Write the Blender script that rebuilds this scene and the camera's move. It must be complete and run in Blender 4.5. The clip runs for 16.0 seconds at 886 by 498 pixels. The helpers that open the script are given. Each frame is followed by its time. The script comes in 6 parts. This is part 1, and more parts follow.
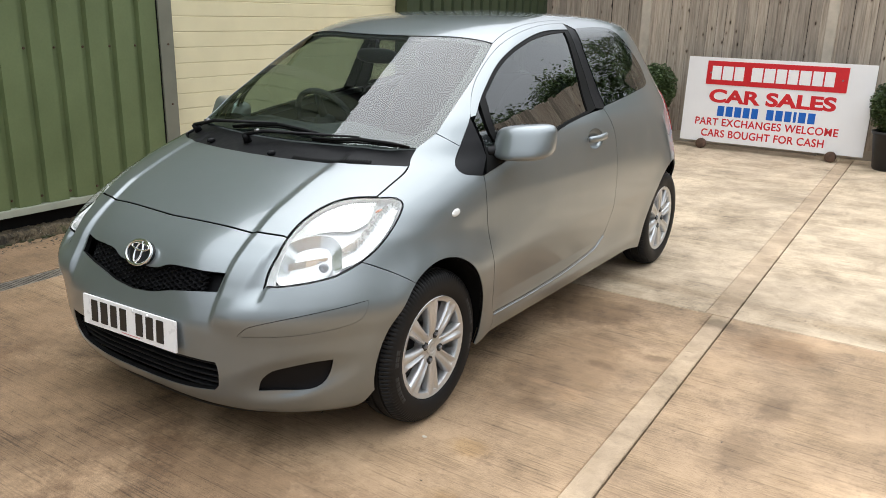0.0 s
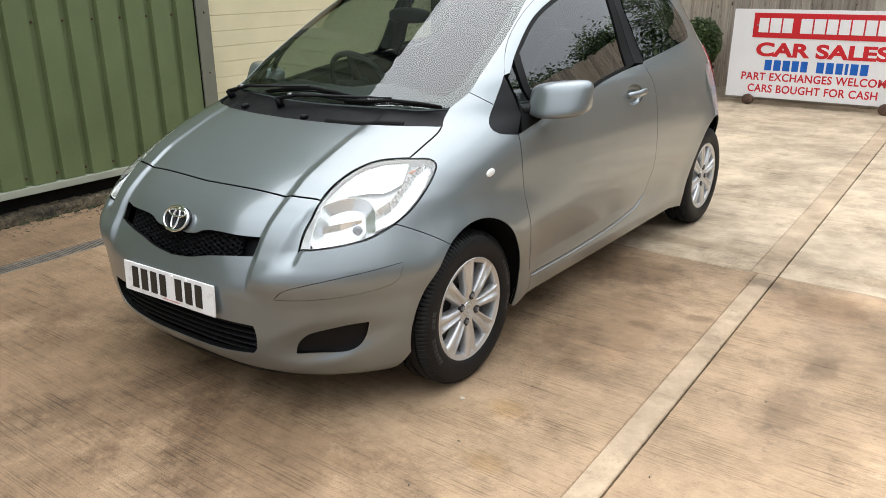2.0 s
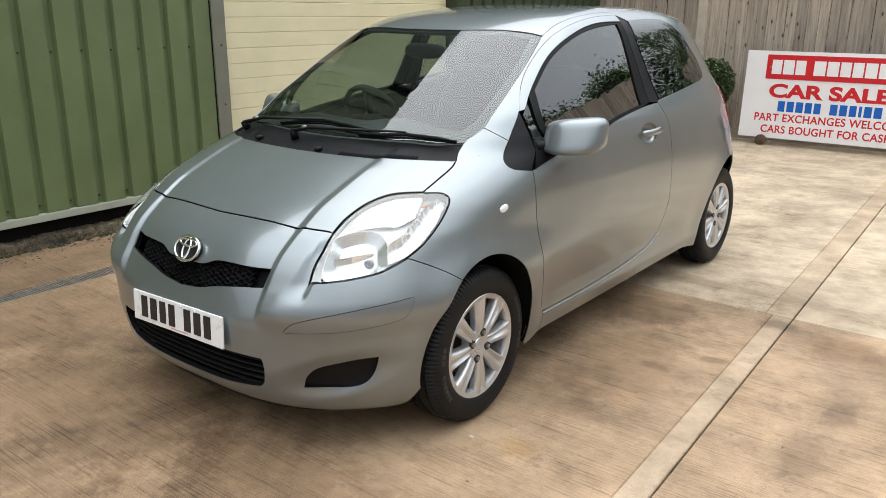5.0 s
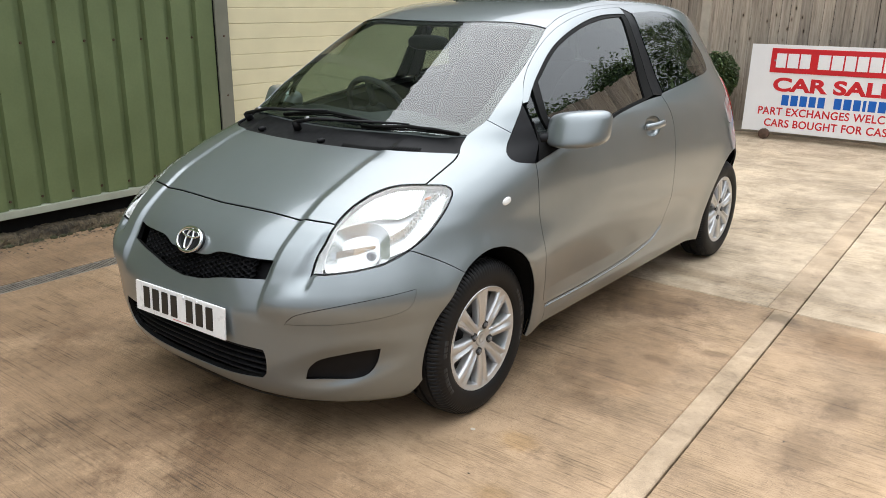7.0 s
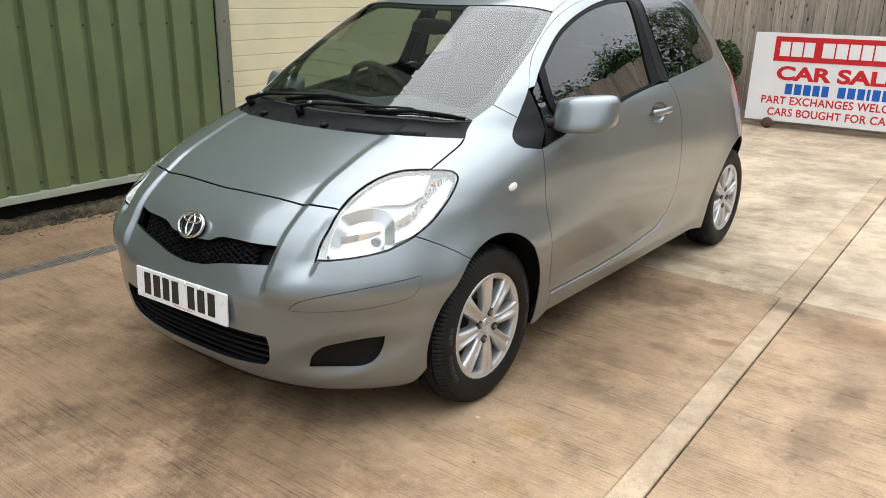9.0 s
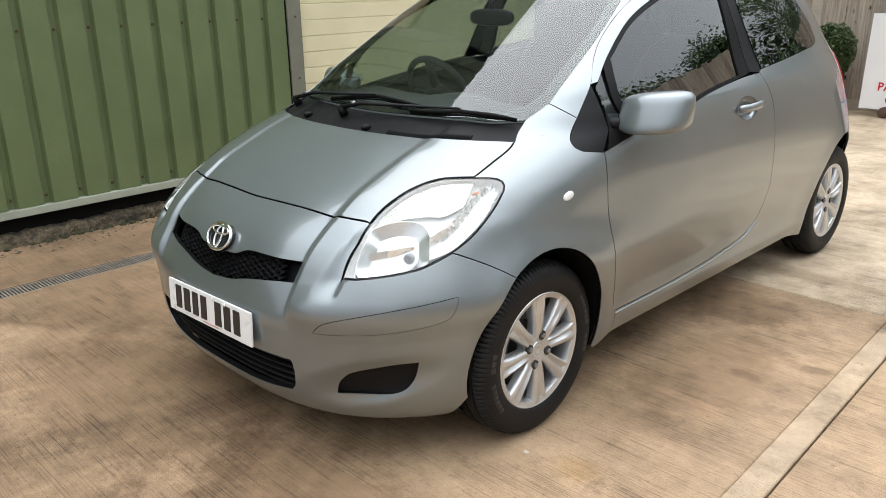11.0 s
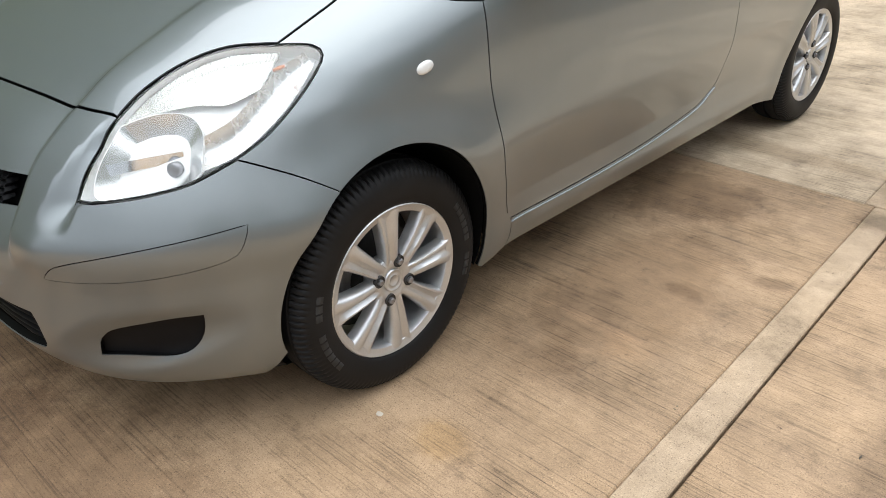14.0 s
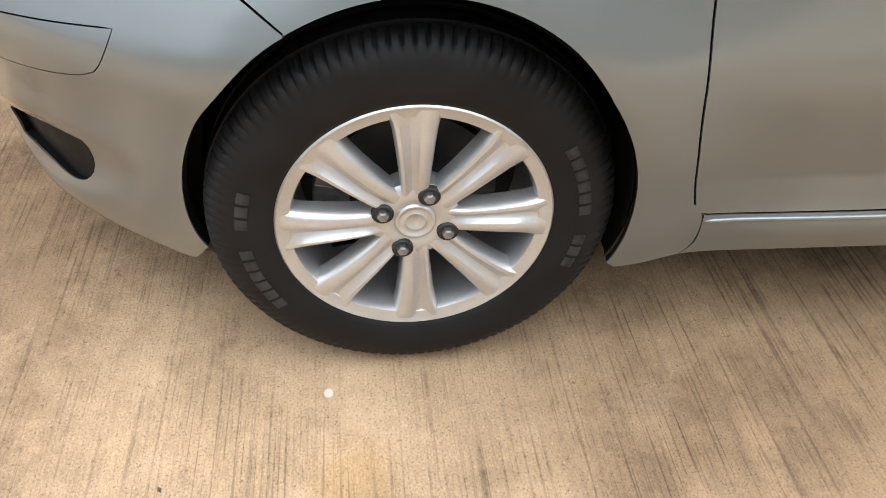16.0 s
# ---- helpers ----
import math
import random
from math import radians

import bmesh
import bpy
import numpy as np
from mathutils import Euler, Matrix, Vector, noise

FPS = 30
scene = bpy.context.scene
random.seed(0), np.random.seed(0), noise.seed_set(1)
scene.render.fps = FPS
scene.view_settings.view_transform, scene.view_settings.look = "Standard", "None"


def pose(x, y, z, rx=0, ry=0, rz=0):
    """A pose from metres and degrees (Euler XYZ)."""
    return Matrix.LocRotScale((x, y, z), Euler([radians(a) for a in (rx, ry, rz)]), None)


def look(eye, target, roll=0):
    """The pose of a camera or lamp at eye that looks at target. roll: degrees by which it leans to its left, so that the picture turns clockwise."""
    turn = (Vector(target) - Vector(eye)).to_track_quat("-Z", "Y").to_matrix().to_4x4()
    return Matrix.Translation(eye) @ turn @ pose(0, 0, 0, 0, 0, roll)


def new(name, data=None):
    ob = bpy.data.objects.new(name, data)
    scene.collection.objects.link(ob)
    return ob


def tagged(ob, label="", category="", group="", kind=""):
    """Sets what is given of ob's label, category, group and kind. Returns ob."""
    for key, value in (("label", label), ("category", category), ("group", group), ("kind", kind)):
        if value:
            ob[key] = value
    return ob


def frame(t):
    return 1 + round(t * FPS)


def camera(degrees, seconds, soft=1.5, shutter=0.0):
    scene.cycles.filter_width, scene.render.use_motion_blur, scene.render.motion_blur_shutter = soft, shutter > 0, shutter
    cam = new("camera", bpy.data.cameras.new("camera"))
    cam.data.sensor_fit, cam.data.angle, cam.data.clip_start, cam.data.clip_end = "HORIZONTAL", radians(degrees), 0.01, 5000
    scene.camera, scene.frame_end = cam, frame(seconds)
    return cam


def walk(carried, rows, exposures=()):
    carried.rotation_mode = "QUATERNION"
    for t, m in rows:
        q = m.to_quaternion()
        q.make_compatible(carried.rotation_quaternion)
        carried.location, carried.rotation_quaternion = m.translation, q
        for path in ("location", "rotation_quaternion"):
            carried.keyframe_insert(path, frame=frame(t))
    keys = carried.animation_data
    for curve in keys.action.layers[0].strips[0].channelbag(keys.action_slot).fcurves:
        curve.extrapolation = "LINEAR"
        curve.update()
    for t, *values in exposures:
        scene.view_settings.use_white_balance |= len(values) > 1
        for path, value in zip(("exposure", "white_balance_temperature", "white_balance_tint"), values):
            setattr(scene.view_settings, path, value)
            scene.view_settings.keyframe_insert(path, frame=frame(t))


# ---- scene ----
cam = camera(58.6, 16.0, soft=0.85)
PATH = [
    (0, (2.32, -2.237, 1.494), (1.258, -0.645, 0.915), 1.4),
    (0.5, (2.335, -2.243, 1.492), (1.23, -0.665, 0.953), 0.6),
    (1, (2.329, -2.234, 1.483), (1.186, -0.686, 0.937), 0.3),
    (1.5, (2.335, -2.22, 1.472), (1.196, -0.688, 0.874), -0.1),
    (2, (2.332, -2.204, 1.47), (1.197, -0.696, 0.808), -0.6),
    (2.5, (2.348, -2.208, 1.477), (1.186, -0.693, 0.885), -0.3),
    (3, (2.341, -2.212, 1.476), (1.174, -0.681, 0.935), -0.2),
    (3.5, (2.33, -2.204, 1.467), (1.175, -0.66, 0.934), -0.1),
    (4, (2.319, -2.172, 1.469), (1.173, -0.625, 0.926), -0.2),
    (4.5, (2.314, -2.188, 1.473), (1.144, -0.663, 0.92), -0.1),
    (5, (2.309, -2.189, 1.464), (1.139, -0.674, 0.885), 0.3),
    (7.5, (2.303, -2.187, 1.461), (1.136, -0.68, 0.854), 0.6),
    (8, (2.284, -2.186, 1.446), (1.137, -0.675, 0.812), 1.0),
    (10.3, (2.253, -2.055, 1.43), (1.012, -0.6, 0.845), -0.5),
    (10.5, (2.242, -2.003, 1.425), (0.972, -0.579, 0.826), -0.6),
    (11, (2.222, -1.851, 1.43), (0.879, -0.516, 0.788), -1.0),
    (11.5, (2.15, -1.802, 1.417), (0.777, -0.509, 0.751), -0.5),
    (12, (2.032, -1.749, 1.386), (0.684, -0.451, 0.681), -0.8),
    (12.5, (2.109, -1.762, 1.394), (0.799, -0.434, 0.671), -2.4),
    (13, (2.184, -1.702, 1.383), (0.914, -0.349, 0.638), -3.0),
    (13.5, (2.13, -1.452, 1.338), (0.868, -0.139, 0.512), -2.3),
    (14, (2.019, -1.062, 1.281), (0.787, 0.173, 0.304), -2.1),
    (14.5, (1.97, -0.686, 1.276), (0.686, 0.432, 0.227), 0.9),
    (15, (1.836, -0.435, 1.188), (0.502, 0.483, 0.014), 6.3),
    (15.5, (1.726, -0.206, 1.146), (0.393, 0.415, -0.21), 8.8),
    (16, (1.648, -0.1, 1.007), (0.169, 0.145, -0.316), 4.3),
]
walk(cam, [(t, look(eye, target, roll)) for t, eye, target, roll in PATH],
     exposures=[(0.0, 0.46), (8.0, 0.47), (10.5, 0.57), (12.0, 0.54), (13.2, 0.42), (14.2, 0.42), (15.2, 0.64), (16.0, 0.98)])

# ---- daylight: a bright, overcast sky ----
world = bpy.data.worlds.new("sky")
scene.world = world
world.use_nodes = True
wn = world.node_tree.nodes
sky = wn.new("ShaderNodeTexSky")
sky.sky_type, sky.sun_disc = "NISHITA", False
sky.sun_elevation, sky.sun_rotation = radians(77), radians(-23)
sky.air_density, sky.dust_density, sky.ozone_density = 1.0, 6.0, 1.0
# cloud cover: brightest round the hidden sun, high overhead, and much darker towards the horizon
way, height = wn.new("ShaderNodeTexCoord"), wn.new("ShaderNodeVectorMath")
height.operation = "DOT_PRODUCT"
height.inputs[1].default_value = Vector((-0.04, 0.06, 0.99)).normalized()
veil = wn.new("ShaderNodeValToRGB")
veil.color_ramp.elements[0].position, veil.color_ramp.elements[0].color = 0.0, (0.195, 0.208, 0.222, 1)
veil.color_ramp.elements[1].position, veil.color_ramp.elements[1].color = 1.0, (1.185, 1.255, 1.325, 1)
for spot, light in ((0.40, 0.36), (0.80, 1.02)):
    veil.color_ramp.elements.new(spot).color = (0.945 * light, 1.0 * light, 1.06 * light, 1)
lift_up = wn.new("ShaderNodeMixRGB")
lift_up.blend_type = "MULTIPLY"
lift_up.inputs[0].default_value = 1.0
lift_up.inputs[2].default_value = (18, 18, 18, 1)
cloud = wn.new("ShaderNodeMixRGB")
cloud.inputs[0].default_value = 0.90
for a, b in ((way.outputs["Generated"], height.inputs[0]), (height.outputs["Value"], veil.inputs[0]), (veil.outputs[0], lift_up.inputs[1]),
             (sky.outputs[0], cloud.inputs[1]), (lift_up.outputs[0], cloud.inputs[2]), (cloud.outputs[0], wn["Background"].inputs[0])):
    world.node_tree.links.new(a, b)
wn["Background"].inputs[1].default_value = 0.12

sun = new("sun", bpy.data.lights.new("sun", "SUN"))
sun.data.energy, sun.data.angle, sun.data.color = 0.5, radians(62), (1.0, 0.985, 0.96)
sun.matrix_world = look((-0.6, 1.4, 6.9), (0, 0, 0))


# ---- materials ----
def material(name, color, rough=0.5, metal=0.0, **more):
    """A plain Principled material; returns it with its node tree's helper."""
    m = bpy.data.materials.new(name)
    m.use_nodes = True
    b = m.node_tree.nodes["Principled BSDF"]
    b.inputs["Base Color"].default_value = (*color, 1)
    b.inputs["Roughness"].default_value, b.inputs["Metallic"].default_value = rough, metal
    for key, value in more.items():
        b.inputs[key.replace("_", " ")].default_value = value
    return m


def node(m, kind, **sets):
    n = m.node_tree.nodes.new("ShaderNode" + kind)
    for key, value in sets.items():
        if key in n.inputs:
            n.inputs[key].default_value = value
        else:
            setattr_plain(n, key, value)
    return n


def setattr_plain(n, key, value):
    if key == "blend_type":
        n.blend_type = value
    elif key == "operation":
        n.operation = value
    elif key == "distance":
        n.distance = value


def link(m, a, b):
    m.node_tree.links.new(a, b)


def coords(m, scale=(1, 1, 1), turn=(0, 0, 0), kind="Object"):
    t, s = node(m, "TexCoord"), node(m, "Mapping")
    s.inputs["Scale"].default_value, s.inputs["Rotation"].default_value = scale, [radians(a) for a in turn]
    link(m, t.outputs[kind], s.inputs["Vector"])
    return s.outputs[0]


def noise_tex(m, scale, detail=4, stretch=(1, 1, 1), turn=(0, 0, 0), rough=0.55, kind="Object"):
    n = node(m, "TexNoise", Scale=scale, Detail=detail, Roughness=rough)
    link(m, coords(m, stretch, turn, kind), n.inputs["Vector"])
    return n.outputs[0]


def ramp(m, fac, *stops):
    r = node(m, "ValToRGB")
    e = r.color_ramp.elements
    while len(e) < len(stops):
        e.new(0.5)
    for el, (p, c) in zip(e, stops):
        el.position, el.color = p, (*c, 1) if len(c) == 3 else c
    link(m, fac, r.inputs[0])
    return r.outputs[0]


def mix(m, a, b, fac, how="MIX"):
    n = node(m, "MixRGB")
    n.blend_type = how
    for i, v in ((0, fac), (1, a), (2, b)):
        if isinstance(v, (int, float)):
            n.inputs[i].default_value = v
        elif isinstance(v, tuple):
            n.inputs[i].default_value = (*v, 1)
        else:
            link(m, v, n.inputs[i])
    return n.outputs[0]


def relief(m, height, strength=0.3, distance=0.01):
    n = node(m, "Bump", Strength=strength, Distance=distance)
    link(m, height, n.inputs["Height"])
    link(m, n.outputs[0], m.node_tree.nodes["Principled BSDF"].inputs["Normal"])


def shade(m, color=None, rough=None):
    b = m.node_tree.nodes["Principled BSDF"]
    if color is not None:
        link(m, color, b.inputs["Base Color"])
    if rough is not None:
        link(m, rough, b.inputs["Roughness"])
    return m


def grey(v):
    return (v, v, v)


def mottled(name, color, rough=0.5, metal=0.0, scale=30, depth=0.12, bump_by=0.0, fine=300, **more):
    """A surface with two scales of variation in tone and a little relief."""
    m = material(name, color, rough, metal, **more)
    a, b = noise_tex(m, scale, 4), noise_tex(m, fine, 2)
    lo, hi = tuple(c * (1 - depth) for c in color), tuple(min(1, c * (1 + depth)) for c in color)
    c = mix(m, ramp(m, a, (0.3, lo), (0.7, hi)), ramp(m, b, (0.3, grey(0.9)), (0.7, grey(1.0))), 0.6, "MULTIPLY")
    shade(m, c, ramp(m, a, (0.3, grey(max(0, rough - 0.05))), (0.7, grey(min(1, rough + 0.06)))))
    if bump_by:
        relief(m, b, bump_by, 0.002)
    return m


def paint():
    m = material("silver_grey_metallic_paint", (0.203, 0.227, 0.235), 0.30, 0.62, Coat_Weight=1.0, Coat_Roughness=0.01, Coat_IOR=1.5)
    dust = noise_tex(m, 7, 4)
    c = ramp(m, dust, (0.3, (0.198, 0.222, 0.230)), (0.7, (0.209, 0.233, 0.241)))
    return shade(m, c, ramp(m, dust, (0.3, grey(0.286)), (0.7, grey(0.31))))


def clear_glass(name, tint, least=0.085, most=0.85):
    """Tinted clear glass, with a gloss that grows towards grazing."""
    m = bpy.data.materials.new(name)
    m.use_nodes = True
    nt = m.node_tree
    nt.nodes.remove(nt.nodes["Principled BSDF"])
    out = nt.nodes["Material Output"]
    see, shine, weight, both_ways = node(m, "BsdfTransparent"), node(m, "BsdfGlossy"), node(m, "LayerWeight"), node(m, "MixShader")
    see.inputs[0].default_value, shine.inputs["Roughness"].default_value = (*tint, 1), 0.0
    weight.inputs[0].default_value = 0.5
    power, scaled = node(m, "Math"), node(m, "Math")
    power.operation, scaled.operation = "POWER", "MULTIPLY_ADD"
    power.inputs[1].default_value = 3.0
    scaled.inputs[1].default_value, scaled.inputs[2].default_value = most, least
    for a, b in ((weight.outputs["Facing"], power.inputs[0]), (power.outputs[0], scaled.inputs[0]), (scaled.outputs[0], both_ways.inputs[0]),
                 (see.outputs[0], both_ways.inputs[1]), (shine.outputs[0], both_ways.inputs[2]), (both_ways.outputs[0], out.inputs[0])):
        nt.links.new(a, b)
    return m


# old oil and damp, scuffed pale places, darker ground before the car, and shade painted along its left sill: x, y, half
# length and width, tint
STAINS_AND_SHADE = [(1.42, 1.66, 0.14, 0.09, (0.52, 0.50, 0.47)), (1.72, 1.50, 0.26, 0.22, (0.70, 0.64, 0.58)), (1.86, 0.86, 0.10, 0.24, (0.68, 0.66, 0.64)), (1.83, 0.44, 0.13, 0.26, (0.66, 0.64, 0.62)), (0.80, 1.46, 0.40, 0.36, (0.56, 0.52, 0.47)),
          # tints either side of this line: stains plus painted shade of the car
          (1.00, 0.75, 0.34, 0.75, (0.74, 0.70, 0.65)), (-0.45, -0.80, 1.05, 0.62, (0.68, 0.64, 0.60)), (0.50, -0.78, 0.70, 0.42, (0.64, 0.60, 0.56)), (1.12, 0.84, 0.09, 0.05, (0.66, 0.63, 0.60)), (1.30, 1.05, 0.10, 0.05, (0.60, 0.57, 0.54)),
          (1.03, 0.53, 0.16, 0.03, (1.30, 1.30, 1.32)), (1.17, 0.50, 0.11, 0.09, (1.24, 1.22, 1.20)), (1.95, 1.72, 0.30, 0.12, (1.18, 1.17, 1.15)), (2.30, 0.20, 0.30, 0.42, (1.28, 1.30, 1.33)), (-1.40, -0.45, 0.8, 0.6, (0.76, 0.72, 0.68)),
          (0.25, -1.45, 1.1, 0.50, (0.76, 0.73, 0.70)), (1.02, -0.10, 0.10, 0.07, (0.90, 0.85, 0.72)), (1.15, -0.42, 0.12, 0.06, (0.90, 0.85, 0.72)), (0.9, 2.05, 0.9, 0.10, (0.72, 0.69, 0.65)), (2.2, 1.98, 0.7, 0.12, (0.80, 0.76, 0.70))]


def patch_ramp(m, fac, tint):
    """Full inside, fading out over a ragged edge."""
    low = node(m, "MapRange")
    low.inputs["From Min"].default_value, low.inputs["From Max"].default_value = 1.58, 2.2
    link(m, fac, low.inputs["Value"])
    mid = tuple(0.45 * v + 0.55 for v in tint)
    return ramp(m, low.outputs[0], (0.0, tint), (0.35, mid), (1.0, grey(1.0)))


def concrete(name, tone, brushed=1.0):
    """Brushed concrete: fine drawn lines, sand grain, grit, dirt in patches."""
    m = material(name, tone, 0.82)
    base = tuple(tone)
    big, mid = noise_tex(m, 0.75, 7, rough=0.65), noise_tex(m, 4.2, 11, rough=0.80)
    lines = noise_tex(m, 1.0, 3, stretch=(2.6, 165, 1), turn=(0, 0, -3), rough=0.6)
    combed = noise_tex(m, 1.0, 3, stretch=(4.0, 62, 1), turn=(0, 0, -3), rough=0.7)
    grain, spots, sand = noise_tex(m, 260, 2, rough=0.7), noise_tex(m, 21, 8, rough=0.85), noise_tex(m, 75, 4, rough=0.85)
    c = ramp(m, big, (0.30, tuple(v * k for v, k in zip(base, (0.62, 0.61, 0.60)))), (0.47, tuple(v * 0.88 for v in base)), (0.56, base), (0.72, tuple(min(1, v * 1.20) for v in base)))
    c = mix(m, c, ramp(m, mid, (0.36, (0.40, 0.375, 0.345)), (0.43, (0.78, 0.765, 0.75)), (0.54, grey(1.0)), (0.66, grey(1.14))), 0.72, "MULTIPLY")
    blotch = noise_tex(m, 1.9, 10, rough=0.76)
    c = mix(m, c, ramp(m, blotch, (0.36, (0.54, 0.52, 0.48)), (0.43, (0.80, 0.785, 0.75)), (0.53, grey(1.0)), (0.64, (1.15, 1.16, 1.18))), 0.80, "MULTIPLY")
    worn = ramp(m, blotch, (0.38, grey(0.0)), (0.60, grey(0.9)))
    c = mix(m, c, mix(m, ramp(m, lines, (0.36, (0.22, 0.20, 0.18)), (0.47, grey(0.97)), (0.58, grey(1.0)), (0.68, grey(1.18))), (1, 1, 1), worn), 0.80 * brushed, "MULTIPLY")
    c = mix(m, c, ramp(m, combed, (0.34, grey(0.62)), (0.44, grey(1.0)), (0.62, grey(1.0)), (0.70, grey(1.15))), 0.35 * brushed, "MULTIPLY")
    c = mix(m, c, ramp(m, spots, (0.335, (0.14, 0.12, 0.10)), (0.375, (0.80, 0.79, 0.78)), (0.42, grey(1.0))), 0.85, "MULTIPLY")
    c = mix(m, c, ramp(m, sand, (0.33, (0.36, 0.34, 0.32)), (0.40, grey(0.96)), (0.64, grey(1.0)), (0.71, grey(1.5))), 0.80, "MULTIPLY")
    c = mix(m, c, ramp(m, grain, (0.32, grey(0.42)), (0.42, grey(0.95)), (0.58, grey(1.05)), (0.68, grey(1.4))), 0.8, "MULTIPLY")
    ragged = noise_tex(m, 4.5, 11, rough=0.82)
    for x, y, rx, ry, tone_at in STAINS_AND_SHADE:
        t, near, size, far, wobble = node(m, "TexCoord"), node(m, "VectorMath"), node(m, "VectorMath"), node(m, "VectorMath"), node(m, "Math")
        near.operation, size.operation, far.operation, wobble.operation = "SUBTRACT", "DIVIDE", "LENGTH", "MULTIPLY_ADD"
        near.inputs[1].default_value, size.inputs[1].default_value = (x, y, 0), (rx, ry, 50)
        wobble.inputs[1].default_value = 2.2
        link(m, t.outputs["Object"], near.inputs[0])
        link(m, near.outputs[0], size.inputs[0])
        link(m, size.outputs[0], far.inputs[0])
        link(m, ragged, wobble.inputs[0])
        link(m, far.outputs["Value"], wobble.inputs[2])
        c = mix(m, c, patch_ramp(m, wobble.outputs[0], tone_at), 1.0, "MULTIPLY")
    shade(m, c, ramp(m, mid, (0.3, grey(0.66)), (0.7, grey(0.9))))
    relief(m, mix(m, lines if brushed > 0.5 else sand, mix(m, grain, sand, 0.5), 0.5), 0.55, 0.004)
    return m


PAINT = paint()
BLACK = mottled("black_grained_plastic", (0.008, 0.008, 0.009), 0.46, Specular_IOR_Level=0.14)
GLOSS_BLACK = material("gloss_black_band", (0.012, 0.013, 0.014), 0.08, Specular_IOR_Level=0.22)
DARK = mottled("dark_underside", (0.008, 0.008, 0.008), 0.9, Specular_IOR_Level=0.1)
RUBBER = mottled("tyre_rubber", (0.0095, 0.0095, 0.010), 0.55, scale=12, depth=0.3, Specular_IOR_Level=0.2)
SEAL_AND_SHADE = material("rubber_seal_and_gap_shade", (0.005, 0.005, 0.005), 0.6, Specular_IOR_Level=0.12)
ALLOY = mottled("silver_alloy", (0.60, 0.61, 0.62), 0.40, 0.8, scale=18, depth=0.06, Coat_Weight=0.35, Coat_Roughness=0.12)
CHROME = material("chrome", (0.82, 0.83, 0.84), 0.06, 1.0)
STEEL = mottled("dull_steel", (0.30, 0.30, 0.31), 0.42, 0.9, depth=0.3)
GRATE = mottled("worn_galvanised_steel", (0.24, 0.21, 0.175), 0.6, 0.4, scale=25, depth=0.35)
RUST = mottled("rusty_iron", (0.11, 0.065, 0.045), 0.8, 0.2, scale=20, depth=0.4)
GLASS = clear_glass("green_tinted_glass", (0.72, 0.81, 0.76), 0.075, 0.60)
DARK_GLASS = clear_glass("darker_tinted_glass", (0.36, 0.43, 0.40), 0.10, 0.85)
SIDE_GLASS = clear_glass("green_side_glass", (0.46, 0.55, 0.50), 0.19, 1.0)
LENS = clear_glass("clear_lens", (0.95, 0.96, 0.96), 0.05, 0.6)
MIRROR = material("reflector", (0.86, 0.86, 0.85), 0.20, 1.0)
AMBER = material("amber_bulb", (0.62, 0.28, 0.16), 0.3)
RED_LENS = material("red_lens", (0.45, 0.015, 0.015), 0.12, Coat_Weight=1.0)
WHITE_LENS = mottled("white_ribbed_lens", (0.72, 0.72, 0.70), 0.15)
SEAT = mottled("dark_grey_cloth", (0.018, 0.019, 0.021), 0.9, scale=60, depth=0.2)
TRIM = mottled("grey_trim", (0.022, 0.024, 0.027), 0.7, scale=40)
LINING = mottled("pale_headlining", (0.15, 0.15, 0.14), 0.9, scale=40)
PLATE = mottled("white_plate", (0.80, 0.80, 0.80), 0.3, depth=0.03)
INK = material("black_characters", (0.01, 0.01, 0.01), 0.4)
RED = mottled("sign_red", (0.62, 0.014, 0.022), 0.35, depth=0.05)
FAINT_RED = material("faint_red_print", (0.62, 0.22, 0.22), 0.4)
BLUE = mottled("sign_blue", (0.006, 0.12, 0.52), 0.35, depth=0.05)
SIGN_WHITE = mottled("sign_white", (0.87, 0.86, 0.87), 0.35, scale=3, depth=0.03)
SLAB = concrete("brushed_concrete", (0.410, 0.279, 0.168))
SLAB_FAR = concrete("pale_brushed_concrete", (0.545, 0.427, 0.298))
STRIP = concrete("pale_concrete_strip", (0.475, 0.355, 0.238), 0.15)
DIRT = concrete("dirty_concrete", (0.29, 0.185, 0.105))
def mossy():
    """Old concrete with moss, dirt and pale grit."""
    m = material("mossy_concrete", (0.13, 0.10, 0.06), 0.95)
    patch, fine, grit = noise_tex(m, 9, 8, rough=0.75), noise_tex(m, 70, 5, rough=0.8), noise_tex(m, 160, 2)
    c = ramp(m, patch, (0.38, (0.016, 0.012, 0.007)), (0.47, (0.050, 0.038, 0.021)), (0.57, (0.105, 0.080, 0.048)), (0.66, (0.040, 0.042, 0.013)))
    c = mix(m, c, ramp(m, fine, (0.36, grey(0.35)), (0.48, grey(1.0)), (0.62, grey(1.2))), 0.9, "MULTIPLY")
    c = mix(m, c, (0.42, 0.38, 0.31), ramp(m, grit, (0.70, grey(0.0)), (0.75, grey(1.0))))
    shade(m, c)
    relief(m, fine, 0.8, 0.006)
    return m


